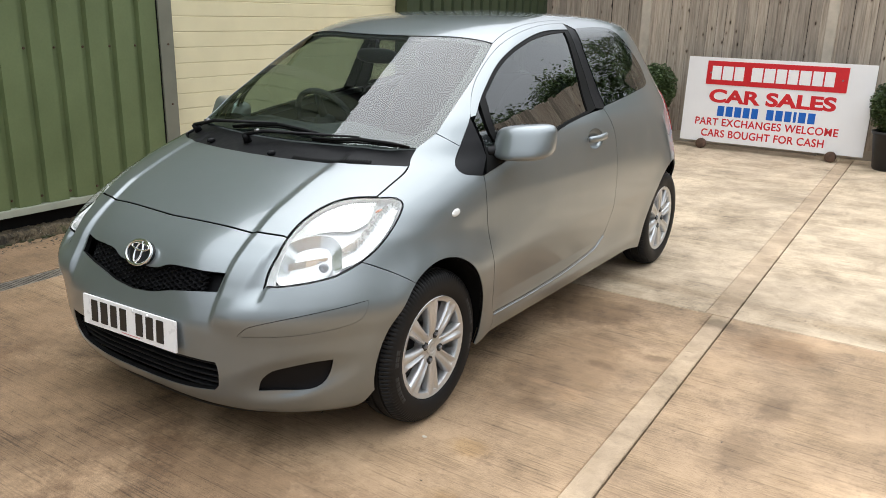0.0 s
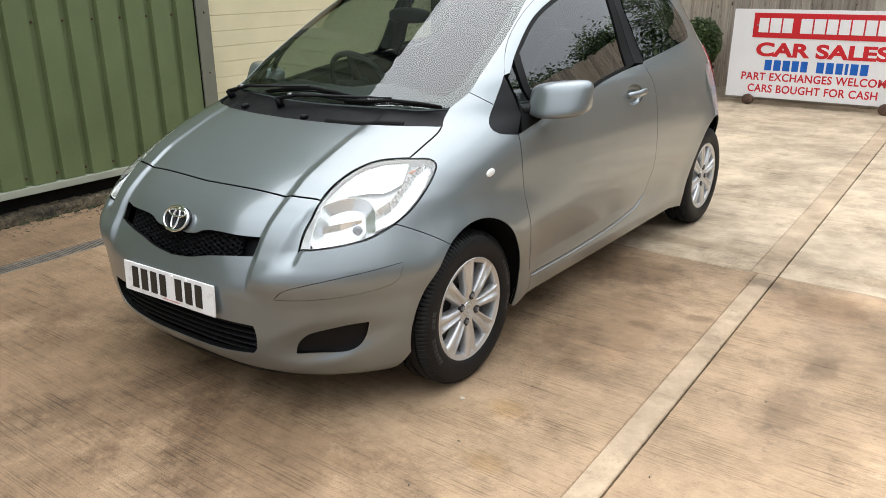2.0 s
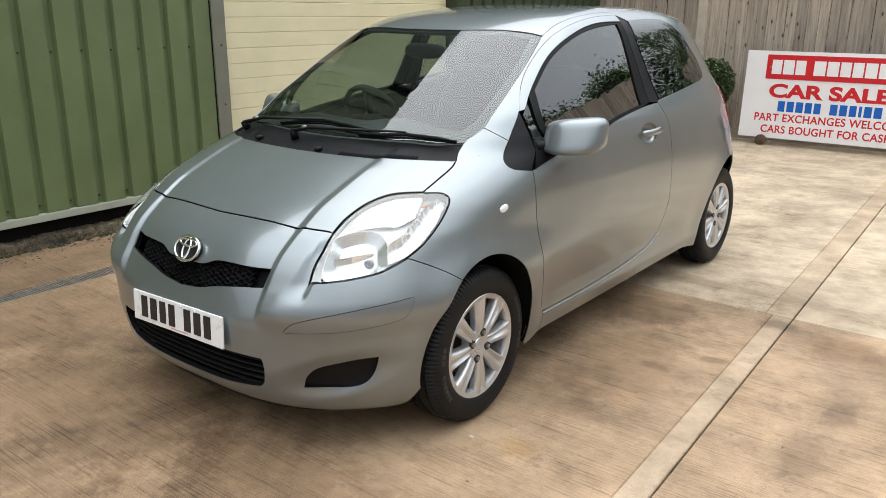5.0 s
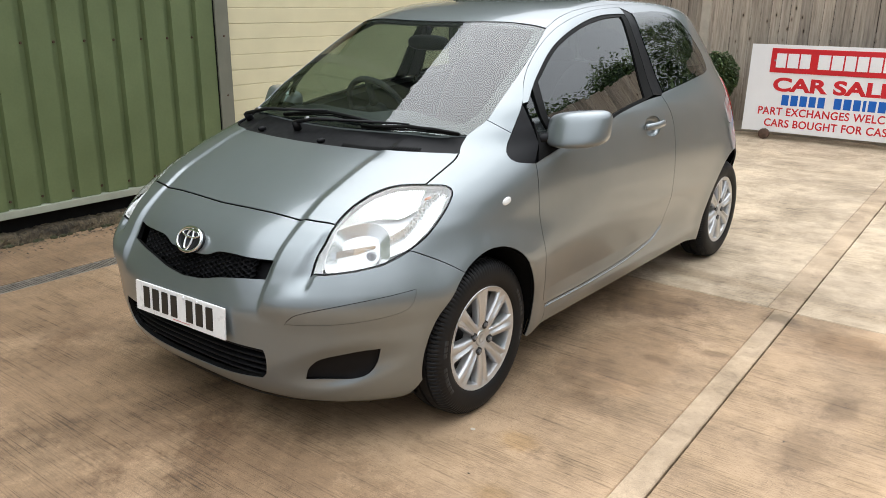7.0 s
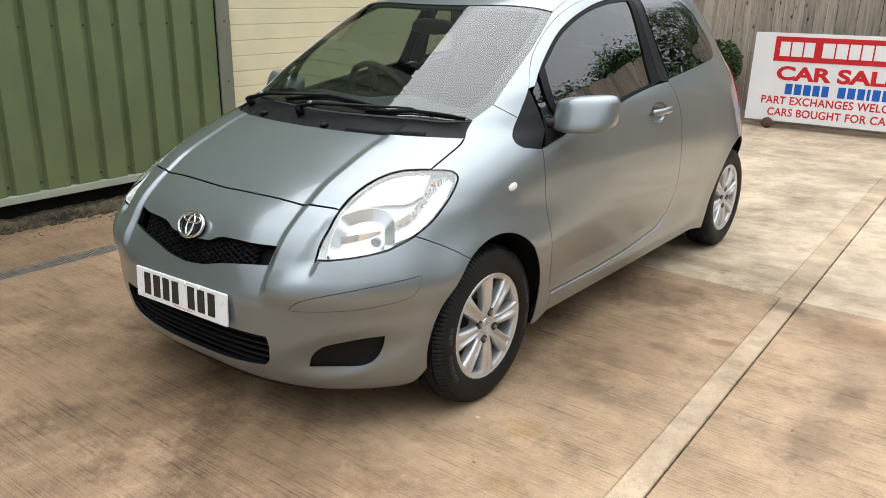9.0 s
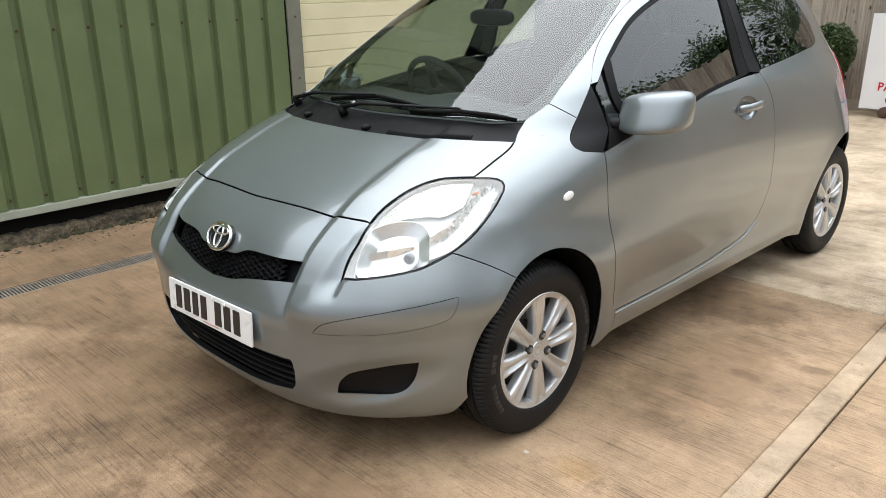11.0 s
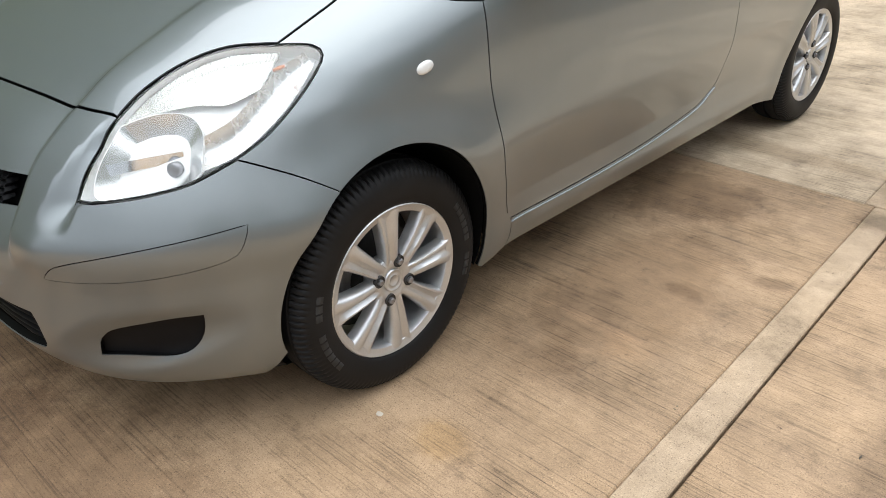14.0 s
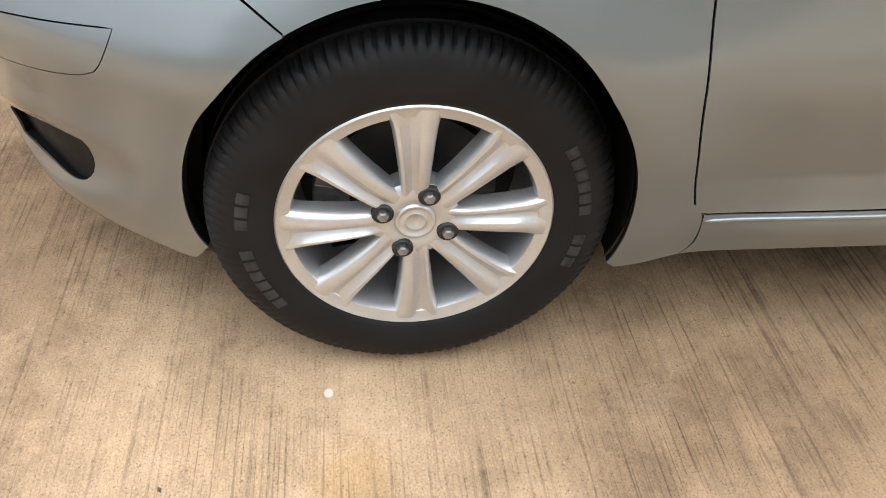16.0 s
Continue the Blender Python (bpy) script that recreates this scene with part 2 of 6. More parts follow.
PLINTH = mossy()
POST = mottled("concrete_post", (0.52, 0.46, 0.38), 0.85, scale=6, depth=0.15, fine=120, bump_by=0.4)
GREEN = mottled("green_coated_steel", (0.125, 0.162, 0.070), 0.5, scale=4, depth=0.10, fine=60)
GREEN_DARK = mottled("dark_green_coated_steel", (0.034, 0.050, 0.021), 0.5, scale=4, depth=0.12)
TRIM_GREY = mottled("grey_green_flashing", (0.17, 0.17, 0.13), 0.5, scale=6, depth=0.12)
FLASHING = mottled("pale_steel_flashing", (0.34, 0.36, 0.29), 0.5, scale=6, depth=0.12)
CREAM = mottled("cream_coated_steel", (0.74, 0.67, 0.44), 0.5, scale=3, depth=0.05)
POT = mottled("black_pot", (0.014, 0.014, 0.015), 0.45)


def wood_grain():
    m = material("weathered_fence_wood", (0.26, 0.20, 0.15), 0.85)
    info = node(m, "ObjectInfo")
    shift = node(m, "VectorMath")
    t = node(m, "TexCoord")
    link(m, t.outputs["Object"], shift.inputs[0])
    gap = node(m, "CombineXYZ")
    times = node(m, "Math")
    times.operation = "MULTIPLY"
    times.inputs[1].default_value = 40.0
    link(m, info.outputs["Random"], times.inputs[0])
    link(m, times.outputs[0], gap.inputs[0])
    link(m, times.outputs[0], gap.inputs[2])
    link(m, gap.outputs[0], shift.inputs[1])
    s = node(m, "Mapping")
    s.inputs["Scale"].default_value = (28, 28, 1.6)
    link(m, shift.outputs[0], s.inputs[0])
    grain = node(m, "TexNoise", Scale=1.5, Detail=6, Roughness=0.65)
    link(m, s.outputs[0], grain.inputs["Vector"])
    k = node(m, "TexVoronoi", Scale=7.0)
    s2 = node(m, "Mapping")
    s2.inputs["Scale"].default_value = (1.6, 1, 0.75)
    link(m, shift.outputs[0], s2.inputs[0])
    link(m, s2.outputs[0], k.inputs["Vector"])
    c = ramp(m, grain.outputs[0], (0.28, (0.23, 0.195, 0.160)), (0.5, (0.41, 0.355, 0.30)), (0.74, (0.56, 0.50, 0.43)))
    c = mix(m, c, ramp(m, k.outputs["Distance"], (0.07, (0.11, 0.08, 0.055)), (0.12, (0.74, 0.70, 0.66)), (0.22, grey(1))), 0.95, "MULTIPLY")
    c = mix(m, c, ramp(m, info.outputs["Random"], (0.0, (0.72, 0.70, 0.68)), (1.0, (1.16, 1.13, 1.08))), 1.0, "MULTIPLY")
    shade(m, c)
    relief(m, grain.outputs[0], 0.5, 0.004)
    return m


WOOD = wood_grain()


def leaf_green(name, lo, hi):
    m = material(name, hi, 0.55)
    g = node(m, "NewGeometry")
    return shade(m, ramp(m, g.outputs["Random Per Island"], (0.0, lo), (1.0, hi)))


LEAF = leaf_green("box_leaf", (0.018, 0.035, 0.008), (0.075, 0.12, 0.03))
TREE_LEAF = leaf_green("tree_leaf", (0.035, 0.065, 0.014), (0.12, 0.19, 0.05))
BARK = mottled("bark", (0.09, 0.07, 0.05), 0.9, scale=14, depth=0.4, fine=90, bump_by=0.8)


# ---- mesh helpers ----
def part(name, bm, mat, parent=None, label="", smooth=True):
    me = bpy.data.meshes.new(name)
    bm.normal_update()
    bm.to_mesh(me)
    bm.free()
    if smooth:
        for f in me.polygons:
            f.use_smooth = True
    for one in mat if isinstance(mat, (list, tuple)) else (mat,):
        me.materials.append(one)
    ob = new(name, me)
    ob.parent = parent
    if label:
        tagged(ob, label)
    return ob


def thing(name, label, category, m=None, group="", kind=""):
    ob = new(name)
    ob.empty_display_size = 0.1
    if m is not None:
        ob.matrix_basis = m
    return tagged(ob, label, category, group, kind)


def box(bm, x0, x1, y0, y1, z0, z1, bevel=0.0, m=None):
    made = bmesh.ops.create_cube(bm, size=1)["verts"]
    bmesh.ops.transform(bm, matrix=Matrix.Translation(((x0 + x1) / 2, (y0 + y1) / 2, (z0 + z1) / 2)) @ Matrix.Diagonal((x1 - x0, y1 - y0, z1 - z0, 1)), verts=made)
    if bevel:
        edges = list({e for v in made for e in v.link_edges})
        made = list({v for f in bmesh.ops.bevel(bm, geom=edges, offset=bevel, segments=2, profile=0.6, affect="EDGES")["faces"] for v in f.verts} | {v for v in made if v.is_valid})
    if m is not None:
        bmesh.ops.transform(bm, matrix=m, verts=[v for v in made if v.is_valid])
    return made


def tube(bm, pts, radius, sides=8, caps=True, flat=1.0):
    """A round bar along points; radius may be a list."""
    pts = [Vector(p) for p in pts]
    rings = []
    for i, p in enumerate(pts):
        d = (pts[min(i + 1, len(pts) - 1)] - pts[max(i - 1, 0)]).normalized()
        side = d.cross(Vector((0, 0, 1)))
        side = side.normalized() if side.length > 1e-4 else Vector((1, 0, 0))
        up = side.cross(d)
        r = radius[i] if isinstance(radius, (list, tuple)) else radius
        rings.append([bm.verts.new(p + r * (math.cos(a) * side + flat * math.sin(a) * up)) for a in (2 * math.pi * k / sides for k in range(sides))])
    for a, b in zip(rings, rings[1:]):
        for k in range(sides):
            bm.faces.new((a[k], a[(k + 1) % sides], b[(k + 1) % sides], b[k]))
    if caps:
        bm.faces.new(rings[0][::-1])
        bm.faces.new(rings[-1])
    return rings


def lathe(bm, profile, steps=48, axis="x", closed=False):
    """Turns pairs of (along the axis, radius) round the axis."""
    rings = []
    for k in range(steps):
        a = 2 * math.pi * k / steps
        c, s = math.cos(a), math.sin(a)
        rings.append([bm.verts.new((u, r * c, r * s) if axis == "x" else (r * c, r * s, u)) for u, r in profile])
    n = len(profile)
    for k in range(steps):
        a, b = rings[k], rings[(k + 1) % steps]
        for i in range(n if closed else n - 1):
            j = (i + 1) % n
            bm.faces.new((a[i], a[j], b[j], b[i]))
    return rings


def slab_mesh(bm, pts, z0, z1):
    """A flat polygon of given outline, from z0 up to z1."""
    lo = [bm.verts.new((x, y, z0)) for x, y in pts]
    hi = [bm.verts.new((x, y, z1)) for x, y in pts]
    bm.faces.new(hi)
    bm.faces.new(lo[::-1])
    for i in range(len(pts)):
        j = (i + 1) % len(pts)
        bm.faces.new((lo[i], lo[j], hi[j], hi[i]))
# ---- the car's form: one closed surface, of which every panel is a piece ----
def smooth_curve(*pairs):
    """A smooth, monotone curve through pairs of numbers."""
    px, py = np.array(pairs, float).T
    h, d = np.diff(px), np.diff(py) / np.diff(px)
    m = np.zeros_like(px)
    m[0], m[-1] = d[0], d[-1]
    for i in range(1, len(px) - 1):
        if d[i - 1] * d[i] > 0:
            w1, w2 = 2 * h[i] + h[i - 1], h[i] + 2 * h[i - 1]
            m[i] = (w1 + w2) / (w1 / d[i - 1] + w2 / d[i])

    def value(v):
        v = np.clip(np.asarray(v, float), px[0], px[-1])
        i = np.clip(np.searchsorted(px, v) - 1, 0, len(h) - 1)
        t = (v - px[i]) / h[i]
        return (py[i] * (1 + 2 * t) * (1 - t) ** 2 + m[i] * h[i] * t * (1 - t) ** 2
                + py[i + 1] * t * t * (3 - 2 * t) + m[i + 1] * h[i] * t * t * (t - 1))
    return value


def bump(v, a, b, soft):
    """1 between a and b, 0 outside, with soft edges."""
    up = np.clip((v - a) / soft + 0.5, 0, 1)
    down = np.clip((b - v) / soft + 0.5, 0, 1)
    return up * up * (3 - 2 * up) * down * down * (3 - 2 * down)


NOSE = smooth_curve((0.10, -0.50), (0.15, -0.60), (0.19, -0.665), (0.26, -0.700), (0.36, -0.716), (0.46, -0.716),
                    (0.55, -0.692), (0.63, -0.662), (0.69, -0.620), (0.74, -0.560), (0.78, -0.490), (0.83, -0.400),
                    (0.88, -0.290), (0.92, -0.195), (0.95, -0.110), (0.99, -0.01), (1.04, 0.10), (1.12, 0.255), (1.22, 0.43),
                    (1.32, 0.60), (1.39, 0.725), (1.43, 0.84), (1.462, 1.00), (1.485, 1.25), (1.5, 1.65))
TAIL = smooth_curve((0.10, 2.75), (0.2, 2.93), (0.35, 2.99), (0.6, 3.02), (0.75, 3.01), (0.95, 2.97), (1.1, 2.90),
                    (1.25, 2.80), (1.36, 2.72), (1.42, 2.66), (1.455, 2.50), (1.48, 2.2), (1.5, 1.70))
WIDTH = smooth_curve((0.10, 0.69), (0.17, 0.770), (0.24, 0.792), (0.32, 0.806), (0.45, 0.830), (0.58, 0.845), (0.68, 0.8465), (0.77, 0.842),
                     (0.85, 0.833), (0.93, 0.819), (0.99, 0.801), (1.04, 0.778), (1.12, 0.738), (1.22, 0.696), (1.32, 0.648),
                     (1.39, 0.606), (1.43, 0.565), (1.462, 0.50), (1.485, 0.36), (1.5, 0.0001))
NOSE_POWER = smooth_curve((0.1, 2.6), (0.17, 3.0), (0.3, 3.05), (0.45, 3.05), (0.58, 3.35), (0.7, 3.5), (0.8, 3.3), (0.86, 3.1), (0.95, 2.9), (1.02, 3.3), (1.1, 3.9), (1.3, 4.2), (1.43, 3.6), (1.5, 2.2))
NOSE_REACH = smooth_curve((0.1, 0.20), (0.3, 0.16), (0.45, 0.20), (0.6, 0.32), (0.72, 0.52), (0.85, 0.62), (0.95, 0.82), (1.1, 1.1), (1.3, 1.35), (1.5, 1.66))
TAIL_REACH = smooth_curve((0.1, 2.3), (0.6, 2.2), (1.0, 1.9), (1.3, 1.75), (1.5, 1.68))
WHEEL_X, AXLES, HUB_Z, ARCH = 0.735, (0.0, 2.46), 0.295, 0.340


def form(p, detail=True):
    """Below 0 inside the car, above 0 outside; p is an array of points, and only the distance from the middle counts."""
    x, y, z = np.abs(p[:, 0]), p[:, 1], p[:, 2]
    z0 = np.clip(z, 0.10, 1.4999)
    w, a, b = WIDTH(z0), NOSE(z0), TAIL(z0)
    lean = np.clip((0.85 - y) / 0.65, 0, 1)
    w = w - 0.034 * lean * lean * (3 - 2 * lean) * bump(z, 0.62, 1.05, 0.20)
    if detail:
        for axle in AXLES:
            r = np.hypot(y - axle, z - HUB_Z)
            w = w + 0.013 * np.exp(-((r - ARCH) / 0.075) ** 2) * np.clip(1.3 - z, 0, 1)
        # the doors fall in towards a fold above the sill
        rise = np.clip((0.57 - z) / 0.21, 0, 1)
        fold = np.where(z > 0.36, rise * rise * (3 - 2 * rise), 1 - np.clip((0.36 - z) / 0.09, 0, 1))
        w = w - 0.015 * bump(y, 0.44, 1.75, 0.34) * fold + 0.007 * bump(y, 0.50, 2.05, 0.2) * np.exp(-((z - 0.262) / 0.030) ** 2)
    ya, yb = NOSE_REACH(z0), TAIL_REACH(z0)
    k = NOSE_POWER(z0)
    front = np.clip((ya - y) / np.maximum(ya - a, 1e-4), 0, None)
    back = np.clip((y - yb) / np.maximum(b - yb, 1e-4), 0, None)
    e = np.where(front > 0, k, 2.8)
    s = (np.power(np.clip(x / w, 0, 50), e) + np.power(np.where(front > 0, front, back), e))
    g = np.power(np.maximum(s, 1e-9), 1 / e) - 1
    g = g * 0.6
    if detail:
        g = g + crease(x, y, z)
    g = np.where(z > 1.4999, np.maximum(g, (z - 1.4999)), g)
    return np.where(z < 0.10, np.maximum(g, 0.10 - z), g)


def crease(x, y, z):
    """The raised shoulders of bonnet and bumper, the scoop beside each headlamp and the fold above the sill."""
    on = bump(z, 0.52, 1.2, 0.10) * bump(y, -2, 0.0, 0.22)
    t = np.clip((x - 0.372) / 0.034, 0, 1)
    step = t * t * (3 - 2 * t) * np.exp(-(np.clip(x - 0.41, 0, None) / 0.15) ** 2)
    lift = 0.013 * on * step
    edge = np.interp(z, (0.58, 0.612, 0.68, 0.753, 0.80), (0.523, 0.520, 0.512, 0.505, 0.50))
    broad = np.interp(z, (0.60, 0.745), (0.062, 0.016))
    near = np.where(x < edge, np.clip(1 - (edge - x) / broad, 0, 1), np.clip(1 - (x - edge) / 0.030, 0, 1))
    scoop = 0.013 * near * near * (3 - 2 * near) * bump(z, 0.600, 0.735, 0.06) * bump(y, -2, -0.40, 0.12)
    shelf = 0.008 * np.exp(-((z - 0.535) / 0.068) ** 2) * bump(x, 0.44, 0.95, 0.12) * bump(y, -2, -0.12, 0.24)
    q = ((x - 0.605) / 0.125) ** 2 + ((z - 0.322 - 0.28 * (x - 0.615)) / 0.064) ** 2
    pocket = 0.016 * np.exp(-q * q) * bump(y, -2, -0.30, 0.1)
    hollow = 0.017 * np.exp(-((x - 0.42) / 0.13) ** 2) * bump(z, 0.57, 0.78, 0.13) * bump(y, -2, -0.38, 0.14)
    return scoop + pocket + hollow - lift - shelf

# ---- the yard ----
def joint_x(y):
    return 1.508 - 0.033 * y


def ground_sheet():
    bm = bmesh.new()
    slab_mesh(bm, [(-60, -60), (60, -60), (60, 60), (-60, 60)], -0.30, -0.075)
    ground = tagged(part("ground", bm, DARK, smooth=False), "dark sub-base below the concrete yard", "ground", kind="structure")
    g = 0.0036
    cross = 1.775
    near, far = -12.0, 9.0

    def slab(name, pts, mat, label):
        b = bmesh.new()
        slab_mesh(b, pts, -0.10, 0.0)
        edges = [e for e in b.edges if all(v.co.z > -0.01 for v in e.verts)]
        bmesh.ops.bevel(b, geom=edges, offset=0.004, segments=1, affect="EDGES")
        return part(name, b, mat, ground, label, smooth=False)
    nw, fw = 0.098, 0.135
    slab("slab", [(-1.838, near), (joint_x(near) - nw, near), (joint_x(cross) - nw, cross - g), (-1.838, cross - g)], SLAB, "brown stained brushed concrete")
    slab("slab", [(-1.838, cross + g), (joint_x(cross) - fw, cross + g), (joint_x(far) - fw, far), (-1.838, far)], SLAB_FAR, "pale brushed concrete")
    slab("slab", [(joint_x(near) + g, near), (14, near), (14, cross - g), (joint_x(cross) + g, cross - g)], SLAB, "brown stained brushed concrete")
    slab("slab", [(joint_x(cross) + g, cross + g), (14, cross + g), (14, far), (joint_x(far) + g, far)], SLAB_FAR, "pale brushed concrete")
    slab("strip", [(joint_x(near) - nw + 0.001, near), (joint_x(near) - g, near), (joint_x(cross) - g, cross - g), (joint_x(cross) - nw + 0.001, cross - g)], STRIP, "pale smooth strip along the joint")
    slab("strip", [(joint_x(cross) - fw + 0.001, cross + g), (joint_x(cross) - g, cross + g), (joint_x(far) - g, far), (joint_x(far) - fw + 0.001, far)], STRIP, "pale smooth strip along the joint")
    slab("slab", [(-2.70, near), (-1.985, near), (-1.985, far), (-2.70, far)], DIRT, "dirty concrete between the drain and the wall")
    return ground


ground = ground_sheet()




def grating():
    """The channel's cover, one metre after the other."""
    wide, mid, pitch = 0.125, -1.905, 1 / 60
    d = thing("drain_grating", "grey galvanised drain grating set flush in the concrete", "drain")
    bm = bmesh.new()
    box(bm, mid - wide / 2, mid - wide / 2 + 0.008, 0.003, 0.997, -0.03, -0.003)
    box(bm, mid + wide / 2 - 0.008, mid + wide / 2, 0.003, 0.997, -0.03, -0.003)
    for k in range(60):
        y = (k + 0.25) * pitch
        box(bm, mid - wide / 2 + 0.007, mid + wide / 2 - 0.007, y, y + 0.0085, -0.02, -0.004)
    first = part("grate", bm, GRATE, d, smooth=False)
    first.location = (0, -6, 0)
    for i in range(1, 12):
        more = new("grate", first.data)
        more.parent = d
        more.location = (0, -6 + i, 0)
    return d


grating()
# narrow concrete edge on the wall's side of the grating
bm = bmesh.new()
slab_mesh(bm, [(-1.9845, -12), (-1.9725, -12), (-1.9725, 9), (-1.9845, 9)], -0.1, 0.0)
part("haunch", bm, SLAB, ground, smooth=False)


def plinth():
    """A rough strip of concrete under the cladding, its edge broken and overgrown."""
    ys = np.linspace(-5, 1.55, 520)
    prof = np.array([(-2.622, -0.02), (-2.630, 0.012), (-2.636, 0.030), (-2.646, 0.048), (-2.660, 0.060), (-2.685, 0.066), (-2.72, 0.070), (-2.76, 0.072), (-2.82, 0.074), (-2.95, 0.074), (-2.95, -0.02)])
    bm = bmesh.new()
    rows = []
    for y in ys:
        row = []
        for i, (x, z) in enumerate(prof):
            rough = 1.0 if 0 < i < 9 else 0.0
            q = Vector((x * 9, y * 9, z * 9))
            dx = 0.020 * noise.noise(q) + 0.012 * noise.noise(q * 4.1) + 0.006 * noise.noise(q * 11)
            dz = 0.012 * noise.noise(q * 1.7 + Vector((9, 0, 0))) + 0.007 * noise.noise(q * 6.3) + 0.005 * noise.noise(q * 14)
            row.append(bm.verts.new((x + rough * dx, y, z + rough * dz)))
        rows.append(row)
    for a, b in zip(rows, rows[1:]):
        for k in range(len(prof) - 1):
            bm.faces.new((a[k], b[k], b[k + 1], a[k + 1]))
    return tagged(part("plinth", bm, PLINTH, smooth=False), "rough mossy concrete plinth under the cladding", "plinth", kind="structure")


plinth()
WALL_X = -2.665


def ribbed(bm, y0, y1, z0, z1, x, pitch, depth=0.032, thick=0.006):
    """A profiled sheet: broad outer pans and narrow inset troughs."""
    ys = []
    y = y0
    while y < y1:
        for dy, dx in ((0.0, 0.0), (pitch * 0.70, 0.0), (pitch * 0.76, -depth), (pitch * 0.94, -depth)):
            if y + dy <= y1:
                ys.append((y + dy, dx))
        y += pitch
    if y1 - ys[-1][0] > 0.004:
        ys.append((y1, ys[-1][1] if ys[-1][1] else 0.0))
    lo = [bm.verts.new((x + dx, y, z0)) for y, dx in ys]
    hi = [bm.verts.new((x + dx, y, z1(y))) for y, dx in ys]
    lo2 = [bm.verts.new((x + dx - thick, y, z0)) for y, dx in ys]
    hi2 = [bm.verts.new((x + dx - thick, y, z1(y))) for y, dx in ys]
    for i in range(len(ys) - 1):
        bm.faces.new((lo[i], lo[i + 1], hi[i + 1], hi[i]))
        bm.faces.new((lo2[i + 1], lo2[i], hi2[i], hi2[i + 1]))
        bm.faces.new((lo2[i], lo2[i + 1], lo[i + 1], lo[i]))


def gable(y):
    """The shed's roofline: almost level eaves, falling gently away from the garage door."""
    return 5.18 - 0.05 * abs(y - 3.0)


def gable_block(bm, x0, x1, y0, y1, z0):
    ys = [y0, y1] if not y0 < 3.0 < y1 else [y0, 3.0, y1]
    rows = [[bm.verts.new(c) for c in ((x1, y, z0), (x1, y, gable(y)), (x0, y, gable(y)), (x0, y, z0))] for y in ys]
    for a, b in zip(rows, rows[1:]):
        for k in range(4):
            bm.faces.new((a[k], b[k], b[(k + 1) % 4], a[(k + 1) % 4]))
    bm.faces.new(rows[0][::-1])
    bm.faces.new(rows[-1])


def shed():
    wall = tagged(new("wall_west"), "green profiled steel cladding on a shed", "wall", kind="structure")
    bm = bmesh.new()
    ribbed(bm, -5.065, 1.476, 0.215, gable, WALL_X, 0.2)
    part("cladding", bm, GREEN, wall, "mid-green profiled steel sheet", smooth=False)
    bm = bmesh.new()
    box(bm, WALL_X - 0.05, WALL_X + 0.012, -5, 1.475, 0.165, 0.212, 0.004)
    part("bottom_flashing", bm, FLASHING, wall, "pale folded steel strip", smooth=False)
    # its dark colour also stands for the shade in the gap under the flashing
    bm = bmesh.new()
    gable_block(bm, -5.0, WALL_X - 0.06, -5, 1.60, 0.0)
    part("backing", bm, DARK, wall, smooth=False)
    bm = bmesh.new()
    box(bm, WALL_X - 0.13, WALL_X + 0.016, 1.4845, 1.60, 0.03, 4.2, 0.003)
    part("corner_trim", bm, TRIM_GREY, wall, "grey-green folded corner trim", smooth=False)
    # dark strip standing in for the narrow shadow between cladding and trim
    bm = bmesh.new()
    box(bm, WALL_X - 0.04, WALL_X + 0.004, 1.4765, 1.484, 0.03, 4.1)
    part("seal_strip", bm, DARK, wall, smooth=False)
    screw = bpy.data.meshes.new("screw")
    b = bmesh.new()
    bmesh.ops.create_cone(b, cap_ends=True, segments=8, radius1=0.009, radius2=0.006, depth=0.008, matrix=pose(0, 0, 0, 0, 90, 0))
    b.to_mesh(screw)
    b.free()
    screw.materials.append(RUST)
    for i in range(20):
        for z in (0.262, 1.205):
            s = new("screw", screw)
            s.parent = wall
            y = 0.505 + 0.2 * (i - 15)
            s.location = (WALL_X - 0.028, y, z)
    for z in (0.35, 0.78, 1.21, 1.64):
        s = new("screw", screw)
        s.parent = wall
        s.location = (WALL_X + 0.018, 1.55, z)
    # the lintel over the garage door and the wall beyond it
    bm = bmesh.new()
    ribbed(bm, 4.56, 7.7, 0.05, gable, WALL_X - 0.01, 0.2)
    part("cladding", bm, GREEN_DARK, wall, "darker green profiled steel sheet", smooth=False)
    bm = bmesh.new()
    gable_block(bm, -5.0, WALL_X - 0.06, 4.50, 7.7, 0.0)
    part("backing", bm, DARK, wall, smooth=False)
    bm = bmesh.new()
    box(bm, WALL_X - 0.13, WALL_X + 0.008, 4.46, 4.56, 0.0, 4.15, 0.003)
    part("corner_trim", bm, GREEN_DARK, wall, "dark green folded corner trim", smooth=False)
    # lintel is unseen; coloured dark to deepen what the windscreen reflects
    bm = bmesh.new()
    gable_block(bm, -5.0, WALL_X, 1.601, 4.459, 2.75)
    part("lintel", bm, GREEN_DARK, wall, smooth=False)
    return wall


shed()


def garage_door():
    d = tagged(new("door_1"), "cream sectional garage door, shut, with horizontal ribs", "garage door", kind="structure")
    x = -2.80
    z, h = 0.02, 0.1155
    while z < 2.74:
        bm = bmesh.new()
        top = min(z + h - 0.003, 2.745)
        made = box(bm, x - 0.04, x, 1.602, 4.458, z, top, 0.004)
        part("slat", bm, CREAM, d, smooth=False)
        z += h
    bm = bmesh.new()
    box(bm, x - 0.09, x - 0.006, 1.602, 4.458, 0.0, 2.748)
    part("panel_core", bm, CREAM, d, smooth=False)
    return d


garage_door()


